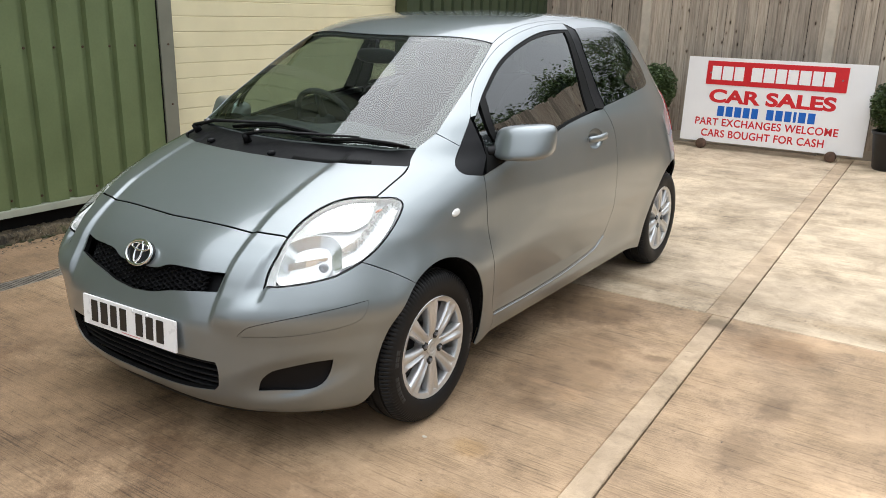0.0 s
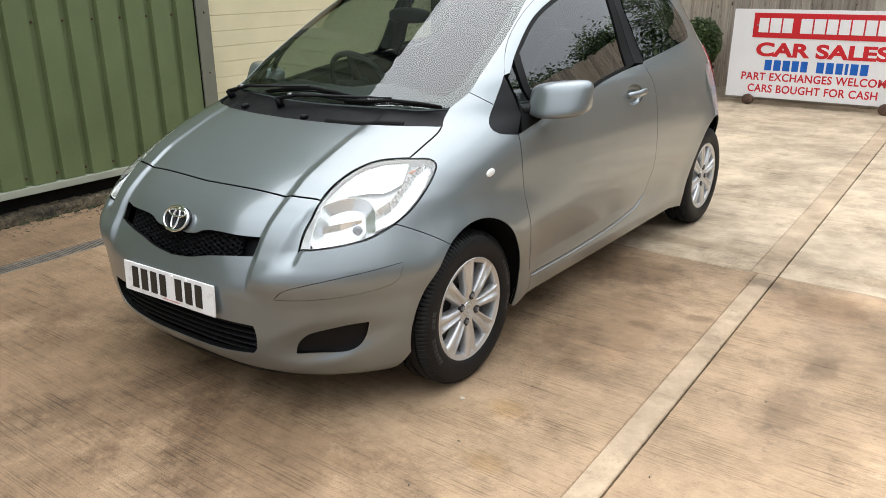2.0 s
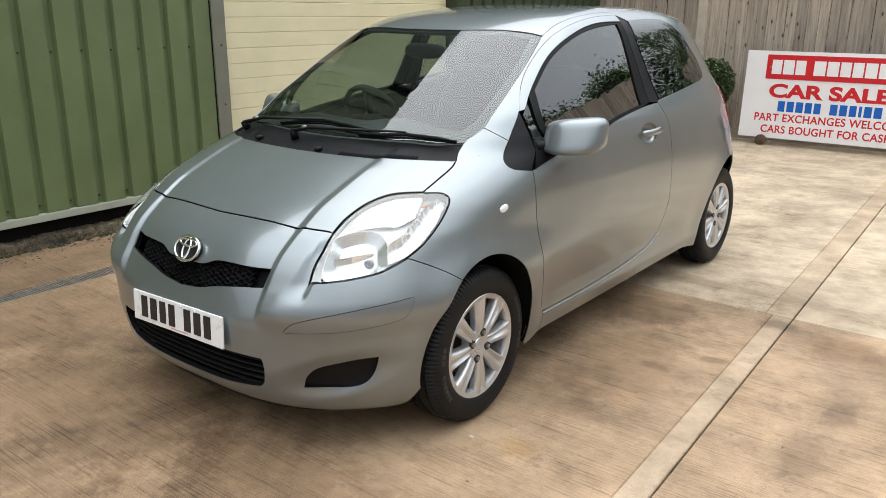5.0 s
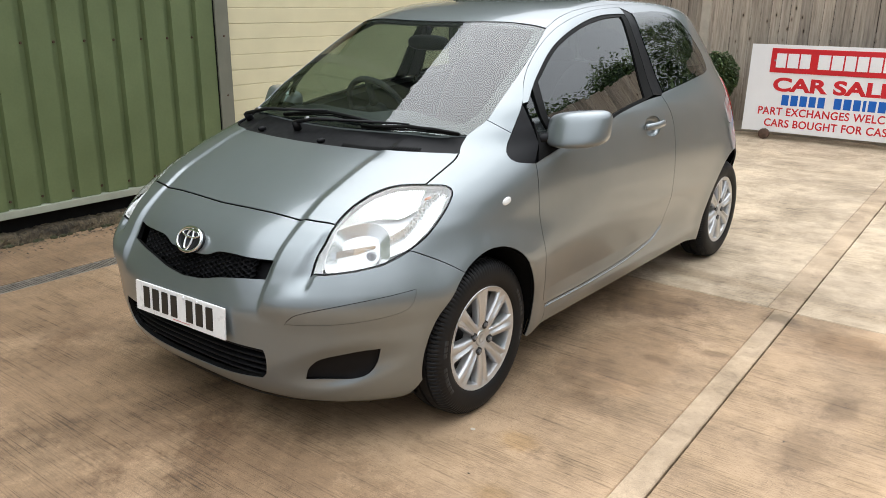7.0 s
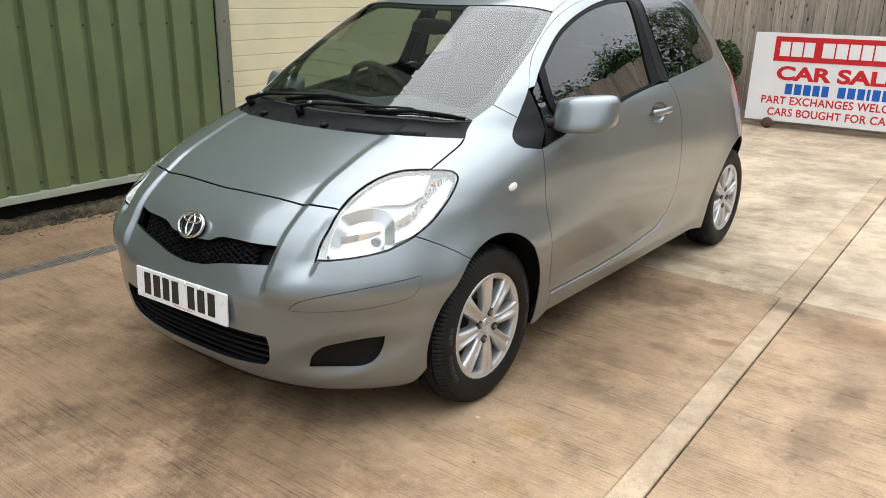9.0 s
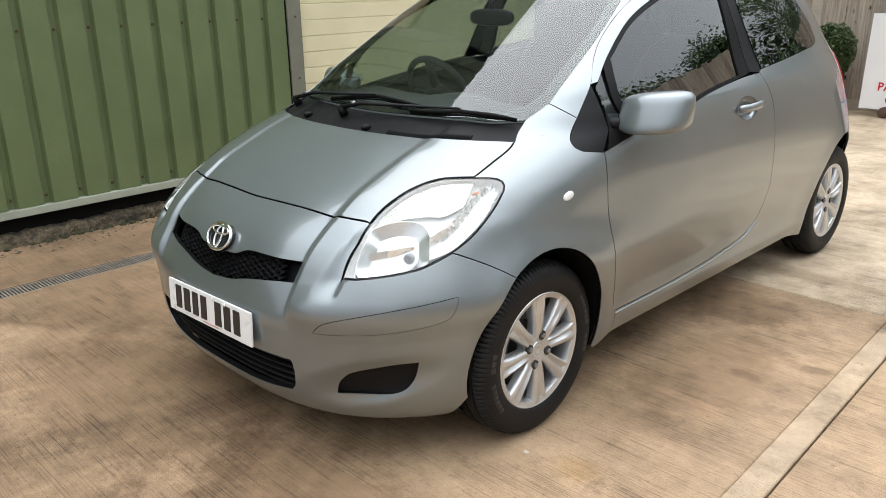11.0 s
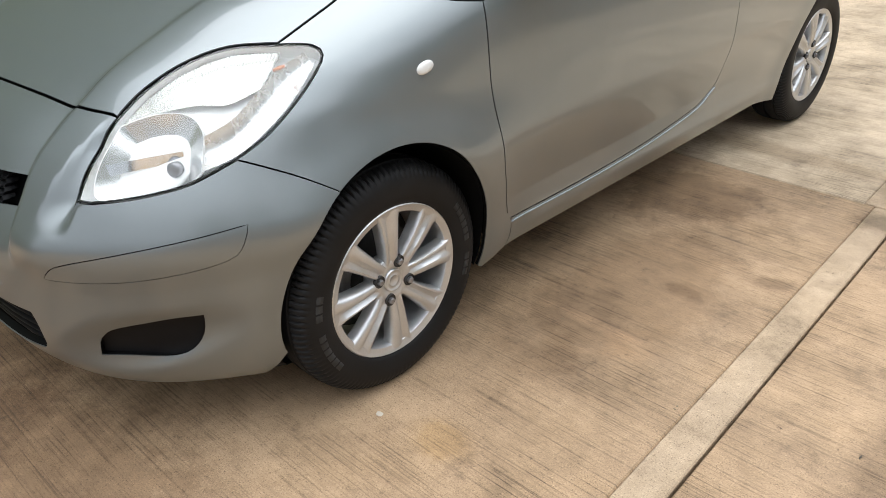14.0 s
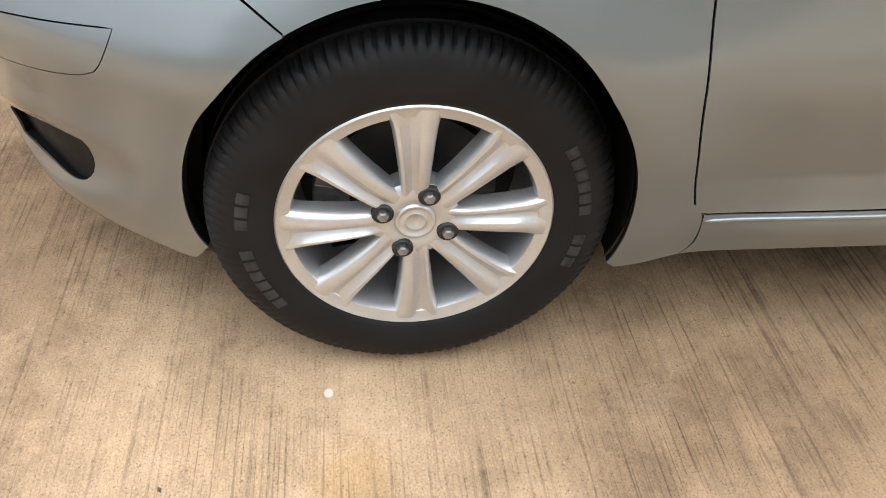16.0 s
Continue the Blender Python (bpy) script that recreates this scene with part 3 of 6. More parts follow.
def fence(name, origin, turn, length, height, posts, board=0.10, lean=0.0, label=""):
    f = tagged(new(name), label or "weathered close-boarded timber fence with concrete posts", "fence", kind="structure")
    f.matrix_basis = Matrix.Translation(origin) @ pose(0, 0, 0, 0, 0, turn)
    mesh = []
    rng = random.Random(9)
    for v in range(5):
        bm = bmesh.new()
        w = board + 0.012 * v * 0.4
        box(bm, 0, w, -0.014, 0.004, 0, height + 0.02 * math.sin(v * 2.1), 0.004, m=pose(0, 0, 0, 0, 0, -6.0))
        me = bpy.data.meshes.new("board")
        bm.to_mesh(me)
        bm.free()
        me.materials.append(WOOD)
        mesh.append((w, me))
    x = 0.0
    while x < length:
        w, me = mesh[rng.randrange(5)]
        b = new("board", me)
        b.parent = f
        b.matrix_basis = pose(x, rng.uniform(-0.003, 0.003), 0.12 + rng.uniform(-0.01, 0.01), rng.uniform(-0.3, 0.3), rng.uniform(-0.12, 0.12), 0)
        x += w + 0.0015
    for z in (0.0,):
        bm = bmesh.new()
        box(bm, 0, length, 0.0, 0.045, z, 0.15, 0.004)
        part("gravel_board", bm, POST, f, "concrete gravel board", smooth=False)
    bm = bmesh.new()
    box(bm, 0, length, 0.062, 0.07, 0.1, height)
    part("backing", bm, DARK, f, smooth=False)
    for z in (0.45, 1.1, 1.75):
        bm = bmesh.new()
        box(bm, 0, length, 0.012, 0.06, z, z + 0.08)
        part("rail", bm, WOOD, f, smooth=False)
    for px in posts:
        bm = bmesh.new()
        box(bm, px - 0.055, px + 0.055, -0.055, 0.06, 0, height + 0.15, 0.008)
        part("post", bm, POST, f, "pale concrete post", smooth=False)
    return f


fence("wall_north", (-3.3, 7.62, 0), 0, 17, 2.25, (0.05, 2.0, 4.11, 6.2, 8.3, 10.4, 12.5, 14.6))


def letters(words, width, height, at, color, parent, bold=0.0, spacing=1.0):
    """Raised lettering of a given width and height, its lower left at at."""
    c = bpy.data.curves.new("lettering", "FONT")
    c.body, c.size, c.extrude, c.offset, c.space_character = words, 0.2, 0.0008, bold, spacing
    holder = bpy.data.objects.new("lettering", c)
    scene.collection.objects.link(holder)
    bpy.context.view_layer.update()
    me = bpy.data.meshes.new_from_object(holder.evaluated_get(bpy.context.evaluated_depsgraph_get()))
    bpy.data.objects.remove(holder)
    co = np.array([v.co[:] for v in me.vertices])
    lo, hi = co.min(0), co.max(0)
    me.transform(Matrix.Diagonal((width / (hi[0] - lo[0]), height / (hi[1] - lo[1]), 1, 1)) @ Matrix.Translation((-lo[0], -lo[1], 0)))
    me.materials.clear()
    me.materials.append(color)
    me.name = "lettering"
    ob = new("lettering", me)
    ob.parent = parent
    ob.matrix_basis = pose(*at, 90, 0, 0)
    return ob


def bars(widths, height, at, color, parent, depth=0.002, gap=0.012, name="bar"):
    """Plain bars in place of characters that are not to be read; at is the row's lower left."""
    x, y, z = at
    for w in widths:
        if w > 0:
            bm = bmesh.new()
            box(bm, x, x + w, y - depth, y, z, z + height, min(0.002, height * 0.2))
            part(name, bm, color, parent, smooth=False)
        x += abs(w) + gap


def sign():
    s = thing("sales_sign", "white painted board with red and blue lettering, leaning on the fence", "sign", pose(-0.615, 7.24, 0.083, -3.0, 0, 0))
    w, h = 1.985, 0.965
    bm = bmesh.new()
    box(bm, 0, w, 0, 0.018, 0, h, 0.002)
    part("board", bm, SIGN_WHITE, s, smooth=False)
    bm = bmesh.new()
    box(bm, 0.225, 1.72, -0.006, 0, 0.66, 0.925, 0.004)
    part("panel", bm, RED, s, "raised red panel", smooth=False)
    bars([0.105, 0.115, 0.105, -0.05, 0.12, 0.115, 0.105, 0.105, 0.115, 0.105, 0.10], 0.155, (0.285, -0.0065, 0.715), SIGN_WHITE, s, gap=0.0165)
    letters("CAR SALES", 1.36, 0.155, (0.285, -0.001, 0.455), RED, s, bold=0.008)
    bars([0.075, 0.075, 0.075, 0.07, 0.07, -0.05, 0.075, 0.075, 0.07, 0.03, 0.075, 0.075], 0.115, (0.40, -0.0005, 0.305), BLUE, s, gap=0.022)
    letters("PART EXCHANGES WELCOME", 1.55, 0.088, (0.16, -0.001, 0.19), RED, s, bold=0.004, spacing=1.06)
    letters("CARS BOUGHT FOR CASH", 1.34, 0.088, (0.245, -0.001, 0.06), RED, s, bold=0.004, spacing=1.06)
    for x, z in ((0.27, 0.79), (1.67, 0.79), (0.235, 0.26), (1.60, 0.26)):
        bm = bmesh.new()
        bmesh.ops.create_cone(bm, cap_ends=True, segments=12, radius1=0.011, radius2=0.008, depth=0.006, matrix=pose(x, -0.008 if z > 0.6 else -0.002, z, 90, 0, 0))
        part("screw", bm, STEEL, s)
    for x in (0.265, 1.675):
        bm = bmesh.new()
        lathe(bm, [(-0.02, 0.0), (-0.02, 0.052), (-0.015, 0.058), (0.03, 0.058), (0.035, 0.052), (0.035, 0)], 32, axis="z")
        bmesh.ops.transform(bm, matrix=pose(x, -0.01, -0.025, 90, 0, 0), verts=bm.verts)
        part("roller", bm, RUST, s, "round rusty iron foot")
    return s


sign()


def leaves(name, count, spot, size, rng, mat, parent, label):
    """Many small folded leaves at spots given by a function, as one mesh."""
    at = np.array([tuple(spot()[0]) for _ in range(count)])
    gen = np.random.default_rng(rng.randrange(10 ** 6))
    a, b, c = gen.uniform(-0.9, 0.9, count), gen.uniform(-0.9, 0.9, count), gen.uniform(0, 6.28, count)
    ca, sa, cb, sb, cc, sc = np.cos(a), np.sin(a), np.cos(b), np.sin(b), np.cos(c), np.sin(c)
    turn = np.stack([np.stack([cc * cb, cc * sb * sa - sc * ca, cc * sb * ca + sc * sa], 1),
                     np.stack([sc * cb, sc * sb * sa + cc * ca, sc * sb * ca - cc * sa], 1),
                     np.stack([-sb, cb * sa, cb * ca], 1)], 1)
    shape = np.array([(-0.5, 0, 0), (0, -0.28, 0.08), (0.5, 0, 0), (0, 0.28, 0.08)])
    co = at[:, None] + np.einsum("nij,kj->nki", turn, shape) * (size * gen.uniform(0.6, 1.3, count))[:, None, None]
    me = bpy.data.meshes.new(name)
    me.from_pydata(co.reshape(-1, 3).tolist(), [], np.arange(4 * count).reshape(-1, 4).tolist())
    me.materials.append(mat)
    ob = new(name, me)
    ob.parent = parent
    return tagged(ob, label)


def pot_bush(at, radius, height, seed):
    b = thing("potted_bush", "clipped dark green box bush in a black plastic pot", "bush", pose(*at), group="potted bushes")
    bm = bmesh.new()
    lathe(bm, [(0, 0), (0, 0.13), (0.02, 0.145), (0.36, 0.185), (0.37, 0.20), (0.40, 0.20), (0.40, 0.182), (0.34, 0.175), (0.34, 0)], 28, axis="z")
    part("pot", bm, POT, b, "black plastic pot")
    rng = random.Random(seed)

    def spot():
        while True:
            u = Vector((rng.uniform(-1, 1), rng.uniform(-1, 1), rng.uniform(-1, 1)))
            if 0.45 < u.length < 1.0:
                break
        k = 1 + 0.13 * noise.noise(u * 3 + Vector((seed, 0, 0)))
        return (u.x * radius * k, u.y * radius * k, 0.36 + height / 2 + u.z * height / 2 * k), u
    leaves("crown", 9000, spot, 0.034, rng, LEAF, b, "dense small dark green leaves")
    bm = bmesh.new()
    for k in range(7):
        a = k * 0.9
        tube(bm, [(0.02 * math.cos(a), 0.02 * math.sin(a), 0.33), (0.05 * math.cos(a), 0.05 * math.sin(a), 0.5), (0.14 * math.cos(a), 0.14 * math.sin(a), 0.75)], [0.012, 0.009, 0.005], 6)
    part("stems", bm, BARK, b)
    return b


pot_bush((-0.98, 7.22, 0), 0.26, 0.58, 1)
pot_bush((1.62, 7.15, 0), 0.26, 0.58, 2)


def pale_chip():
    bm = bmesh.new()
    bmesh.ops.create_icosphere(bm, subdivisions=2, radius=0.0085)
    for v in bm.verts:
        v.co = Vector((v.co.x * (1.2 + 0.5 * noise.noise(v.co * 90)), v.co.y * (1 + 0.4 * noise.noise(v.co * 70)), v.co.z * 0.16))
    bmesh.ops.transform(bm, matrix=pose(0.854, -0.134, 0.001), verts=bm.verts)
    return tagged(part("pale_chip", bm, POST), "small pale chip lying on the concrete", "stone chip")


pale_chip()


# ---- trees beyond the fence ----
def tree(at, height, spread, seed, count):
    t = thing("tree", "leafy broad-crowned tree beyond the fence", "tree", pose(*at), group="trees beyond the fence")
    rng = random.Random(seed)
    bm = bmesh.new()
    tube(bm, [(0, 0, -0.05), (0.05, 0.03, height * 0.25), (0.0, 0.08, height * 0.5), (0.1, 0, height * 0.8)], [0.16, 0.12, 0.08, 0.03], 10)
    tips = []
    for k in range(22):
        a, up = rng.uniform(0, 6.28), rng.uniform(0.42, 0.85)
        r = spread * rng.uniform(0.5, 1.0) * (1.15 - abs(up - 0.5))
        base = Vector((0, 0.05, height * up))
        tip = base + Vector((r * math.cos(a), r * math.sin(a), height * rng.uniform(0.05, 0.22)))
        mid = base.lerp(tip, 0.5) + Vector((rng.uniform(-0.1, 0.1), rng.uniform(-0.1, 0.1), 0.12))
        tube(bm, [base, mid, tip], [0.04, 0.022, 0.006], 6)
        tips += [mid, tip, base.lerp(tip, 0.75), tip]
    part("trunk", bm, BARK, t)

    def spot():
        c = rng.choice(tips)
        s = spread * 0.17
        return c + Vector((rng.gauss(0, s), rng.gauss(0, s), rng.gauss(0, s * 0.8))), None
    leaves("crown", count, spot, 0.085, rng, TREE_LEAF, t, "many small mid-green leaves")
    return t


for x, y, tall, wide, seed, count in ((0.9, 9.6, 4.3, 1.5, 8, 9000), (2.6, 8.9, 3.7, 1.1, 3, 11000), (4.3, 8.8, 2.75, 1.0, 5, 9000), (5.8, 8.8, 2.6, 1.0, 6, 8000),
                                      (7.4, 8.9, 2.7, 1.1, 7, 8000), (9.6, 9.2, 3.0, 1.4, 11, 8000), (-1.6, 9.9, 4.0, 1.5, 12, 7000)):
    tree((x, y, 0), tall, wide, seed, count)
# unseen east side: trees and fence added for the car's reflections
for k in range(5):
    tree((8.3 + 0.5 * (k % 2), 6.2 - 2.6 * k, 0), 4.4 + 0.5 * (k % 3), 1.9, 20 + k, 9000)
fence("wall_east_unseen", (7.0, 7.6, 0), -90, 16, 2.1, (0.05, 2.1, 4.2, 6.3, 8.4, 10.5, 12.6, 14.7))

# ---- panels cut from the car's form ----
from mathutils.geometry import delaunay_2d_cdt


def slope(p, h=1e-3):
    g = np.stack([(form(p + h * np.eye(3)[i]) - form(p - h * np.eye(3)[i])) / (2 * h) for i in range(3)], 1)
    return g


def settle(p, steps=6):
    """Moves points straight onto the form."""
    p = np.array(p, float)
    for _ in range(steps):
        g = slope(p)
        p = p - 0.8 * g * (form(p) / np.maximum((g * g).sum(1), 1e-6))[:, None]
    return p


def outward(p):
    g = slope(p)
    return g / np.maximum(np.linalg.norm(g, axis=1), 1e-9)[:, None]


def dropped(p, d, reach=1.2):
    """Where rays that come in against d meet the form."""
    s = np.linspace(reach, -reach, 60)
    hit, last, found = np.zeros(len(p)), np.full(len(p), reach), np.zeros(len(p), bool)
    for v in s:
        left = np.nonzero(~found)[0]
        if not len(left):
            break
        inside = form(p[left] + v * d) < 0
        hit[left[inside]], found[left[inside]] = v, True
        last[left[~inside]] = v
    lo, hi = hit, last
    for _ in range(14):
        m = (lo + hi) / 2
        inside = form(p + m[:, None] * d) < 0
        lo, hi = np.where(inside, m, lo), np.where(inside, hi, m)
    return p + lo[:, None] * d, found


def run(*pts, step=0.014):
    """A smooth line through points, in small steps, both ends kept."""
    q = np.array(pts, float)
    if len(q) > 2:
        ext = np.vstack([2 * q[0] - q[1], q, 2 * q[-1] - q[-2]])
        out = []
        for i in range(1, len(ext) - 2):
            a, b, c, d = ext[i - 1:i + 3]
            n = max(2, int(np.linalg.norm(c - b) / step))
            t = (np.arange(n) / n)[:, None]
            out.append(0.5 * (2 * b + (c - a) * t + (2 * a - 5 * b + 4 * c - d) * t ** 2 + (3 * b - a - 3 * c + d) * t ** 3))
        out.append(q[-1:])
        return np.vstack(out)
    n = max(2, int(np.linalg.norm(q[1] - q[0]) / step))
    return q[0] + (q[1] - q[0]) * (np.arange(n + 1) / n)[:, None]


def ring(*runs):
    """One closed outline out of runs that follow one another."""
    pts = np.vstack(runs)
    keep = [0]
    for i in range(1, len(pts)):
        if np.linalg.norm(pts[i] - pts[keep[-1]]) > 0.004:
            keep.append(i)
    if np.linalg.norm(pts[keep[-1]] - pts[keep[0]]) < 0.004:
        keep.pop()
    return pts[keep]


def both(half):
    """A left half outline, from the middle to the middle, made whole."""
    other = half[::-1].copy()
    other[:, 0] *= -1
    return ring(half, other)


def flip(pts):
    p = np.array(pts, float)[::-1].copy()
    p[:, 0] *= -1
    return p


def contains(poly, q):
    x, y = q[:, 0], q[:, 1]
    inside = np.zeros(len(q), bool)
    a = poly
    b = np.roll(poly, -1, 0)
    for (x0, y0), (x1, y1) in zip(a, b):
        cross = (y0 > y) != (y1 > y)
        with np.errstate(divide="ignore", invalid="ignore"):
            inside ^= cross & (x < (x1 - x0) * (y - y0) / (y1 - y0 + 1e-15) + x0)
    return inside


def inset(poly, by):
    nxt, prv = np.roll(poly, -1, 0), np.roll(poly, 1, 0)
    t = nxt - prv
    t = t / np.maximum(np.linalg.norm(t, axis=1), 1e-9)[:, None]
    n = np.stack([-t[:, 1], t[:, 0]], 1)
    area = 0.5 * np.sum(poly[:, 0] * nxt[:, 1] - nxt[:, 0] * poly[:, 1])
    return poly + n * by * (1 if area > 0 else -1)


def panel(name, outline, facing, mat, parent, label="", holes=(), gap=0.0018, grid=0.02, sink=0.0, lip=0.012, mirror=False, hole_gap=None, face=None):
    """A sheet of the car's skin inside an outline, with turned-in edges; facing is the way it is seen in the flat."""
    d = np.array(facing, float)
    d /= np.linalg.norm(d)
    u = np.cross((0, 0, 1), d)
    if np.linalg.norm(u) < 0.05:
        u = np.array((1.0, 0, 0))
    u /= np.linalg.norm(u)
    v = np.cross(d, u)
    loops, deep = [], []
    for k, loop in enumerate([outline, *holes]):
        on = settle(loop)
        flat = np.stack([on @ u, on @ v], 1)
        loops.append(inset(flat, gap if k == 0 else -(gap if hole_gap is None else hole_gap)))
        deep.append(on @ d)
    lo, hi = loops[0].min(0), loops[0].max(0)
    gx, gy = np.meshgrid(np.arange(lo[0] + grid / 2, hi[0], grid), np.arange(lo[1] + grid / 2, hi[1], grid))
    q = np.stack([gx.ravel(), gy.ravel()], 1)
    keep = contains(loops[0], q)
    for h in loops[1:]:
        keep &= ~contains(h, q)
    q = q[keep]
    rim = np.vstack(loops)
    if len(q):
        near = np.min(np.linalg.norm(q[:, None] - rim[None], axis=2), axis=1) if len(q) * len(rim) < 2e7 else np.full(len(q), 1.0)
        q = q[near > grid * 0.45]
    verts, edges, start = [], [], 0
    for l in loops:
        n = len(l)
        verts += [Vector(p) for p in l]
        edges += [(start + i, start + (i + 1) % n) for i in range(n)]
        start += n
    n_rim = start
    verts += [Vector(p) for p in q]
    out, _, tris, src, _, _ = delaunay_2d_cdt(verts, edges, [], 0, 1e-6)
    flat = np.array([tuple(p) for p in out])
    tris = np.array([t for t in tris if len(t) == 3])
    mid = flat[tris].mean(1)
    keep = contains(loops[0], mid)
    for h in loops[1:]:
        keep &= ~contains(h, mid)
    tris = tris[keep]
    # back into space: the rim straight onto the form, the rest along the way it faces
    depth0 = np.concatenate(deep)
    start3 = flat[:, :1] * u + flat[:, 1:] * v
    pos = np.zeros((len(flat), 3))
    is_rim = np.zeros(len(flat), bool)
    for i, s in enumerate(src):
        r = [k for k in s if k < n_rim]
        if r:
            is_rim[i] = True
            pos[i] = start3[i] + depth0[r[0]] * d
    if is_rim.any():
        pos[is_rim] = settle(pos[is_rim])
    rest = ~is_rim
    if rest.any():
        got, ok = dropped(start3[rest] + np.median(depth0) * d, d)
        pos[rest] = got
    nor = outward(pos)
    pos = pos - nor * sink
    if face is not None:
        # panes bent one way only, round a line along the car
        nor = face(pos)
    # edges that belong to one triangle only are turned in
    count = {}
    for t in tris:
        for a, b in ((t[0], t[1]), (t[1], t[2]), (t[2], t[0])):
            count[(a, b)] = 1
    open_edges = [e for e in count if (e[1], e[0]) not in count]
    faces = [tuple(t) for t in tris]
    coords3, normals, extra = [tuple(p) for p in pos], [[tuple(nor[i]) for i in t] for t in tris], {}
    shade_faces = []
    if lip:
        turn = min(0.003, lip)

        def low(i, k):
            if (i, k) not in extra:
                extra[(i, k)] = len(coords3)
                coords3.append(tuple(pos[i] - nor[i] * (0.0, turn, lip)[k]))
            return extra[(i, k)]
        for a, b in open_edges:
            e = pos[b] - pos[a]
            w = np.cross(e, nor[a])
            w = tuple(w / max(np.linalg.norm(w), 1e-9))
            for k in (0, 1) if lip > turn else (0,):
                faces.append((low(b, k), low(a, k), low(a, k + 1), low(b, k + 1)))
                normals.append([w] * 4)
                if k:
                    shade_faces.append(len(faces) - 1)
    s = -1 if mirror else 1
    if mirror:
        coords3 = [(-x, y, z) for x, y, z in coords3]
        faces = [f[::-1] for f in faces]
        normals = [[(-x, y, z) for x, y, z in n[::-1]] for n in normals]
    me = bpy.data.meshes.new(name)
    me.from_pydata(coords3, [], [tuple(int(i) for i in f) for f in faces])
    for f in me.polygons:
        f.use_smooth = True
    me.update()
    me.normals_split_custom_set([n for face in normals for n in face])
    me.materials.append(mat)
    # deeper lip faces are black: the shade in the panel gaps, put into colour
    if shade_faces:
        me.materials.append(SEAL_AND_SHADE)
        for k in shade_faces:
            me.polygons[k].material_index = 1
    ob = new(name, me)
    ob.parent = parent
    if label:
        tagged(ob, label)
    return ob


def pair(name, outline, facing, mat, parent, **more):
    parents = parent if isinstance(parent, tuple) else (parent, parent)
    return (panel(name, outline, facing, mat, parents[0], **more), panel(name, outline, facing, mat, parents[1], mirror=True, **more))


def screen_face(p):
    """The way the windscreen faces: bowed evenly from side to side and a little from foot to top."""
    n = np.stack([0.30 * p[:, 0], -0.50 + 0.14 * (p[:, 2] - 1.19), np.full(len(p), 0.87)], 1)
    return n / np.linalg.norm(n, axis=1)[:, None]


def rolled(p):
    """The way a side pane faces: out, and a little more upwards towards its top edge."""
    up = 0.275 + 0.27 * (p[:, 2] - 1.05)
    n = np.stack([np.ones(len(p)), -0.03 + 0.03 * (p[:, 1] - 0.6), up], 1)
    return n / np.linalg.norm(n, axis=1)[:, None]


car = thing("hatchback_car", "silver-grey three-door hatchback parked on the concrete yard", "car")

# lines that neighbouring panels share, on the car's left
bonnet_front = run((0, -0.512, 0.779), (0.106, -0.508, 0.781), (0.245, -0.498, 0.779), (0.40, -0.477, 0.769), (0.505, -0.437, 0.753))
lamp_upper = run((0.505, -0.437, 0.753), (0.505, -0.368, 0.786), (0.522, -0.285, 0.823), (0.560, -0.208, 0.848), (0.632, -0.131, 0.858))
lamp_tip = run((0.632, -0.131, 0.858), (0.677, -0.079, 0.853), (0.702, -0.075, 0.836), (0.714, -0.105, 0.810), (0.722, -0.169, 0.764), (0.720, -0.250, 0.715), (0.707, -0.316, 0.682))
lamp_lower = run((0.707, -0.316, 0.682), (0.688, -0.371, 0.660), (0.662, -0.420, 0.641), (0.609, -0.494, 0.628), (0.520, -0.565, 0.612))
lamp_inner = run((0.520, -0.565, 0.612), (0.512, -0.535, 0.680), (0.505, -0.437, 0.753))
bonnet_side = run((0.632, -0.131, 0.858), (0.634, -0.067, 0.886), (0.633, 0.029, 0.925), (0.620, 0.074, 0.943))
bonnet_back = run((0.620, 0.074, 0.943), (0.51, -0.017, 0.947), (0.40, -0.075, 0.948), (0.20, -0.115, 0.950), (0, -0.125, 0.950))
split_line = run((0.707, -0.316, 0.682), (0.760, -0.235, 0.638), (0.808, -0.160, 0.590))


ARCH_SIZE = {0.0: (0.305, 0.343), 2.46: (0.350, 0.362)}


def arch_run(axle, a0, a1):
    ry, rz = ARCH_SIZE[axle]
    n = int(abs(a1 - a0) / 2.4)
    return np.array([(0.82, axle + ry * math.cos(radians(a)) * (1 + 0.065 * max(0, -math.cos(radians(a))) * (axle < 1)), HUB_Z + rz * math.sin(radians(a))) for a in np.linspace(a0, a1, n + 1)])


arch_front = arch_run(0.0, 120.5, 196)
arch_back = arch_run(0.0, -17, 120.5)
bumper_foot = run((0.735, -0.312, 0.205), (0.690, -0.345, 0.166), (0.60, -0.45, 0.160), (0.50, -0.545, 0.168), (0.334, -0.635, 0.178), (0.132, -0.672, 0.184), (0, -0.676, 0.186))
screen_foot = run((0, 0.0, 0.995), (0.12, 0.004, 0.995), (0.30, 0.03, 0.990), (0.48, 0.085, 0.98), (0.585, 0.165, 0.985))
screen_side = run((0.585, 0.165, 0.985), (0.612, 0.262, 1.045), (0.577, 0.566, 1.231), (0.528, 0.795, 1.362))
header = run((0.528, 0.795, 1.362), (0.40, 0.752, 1.375), (0.20, 0.712, 1.382), (0, 0.703, 1.384))
door_front = run((0.785, 0.335, 0.889), (0.81, 0.327, 0.787), (0.82, 0.328, 0.68), (0.832, 0.335, 0.59), (0.835, 0.350, 0.498), (0.817, 0.379, 0.385), (0.80, 0.396, 0.33))
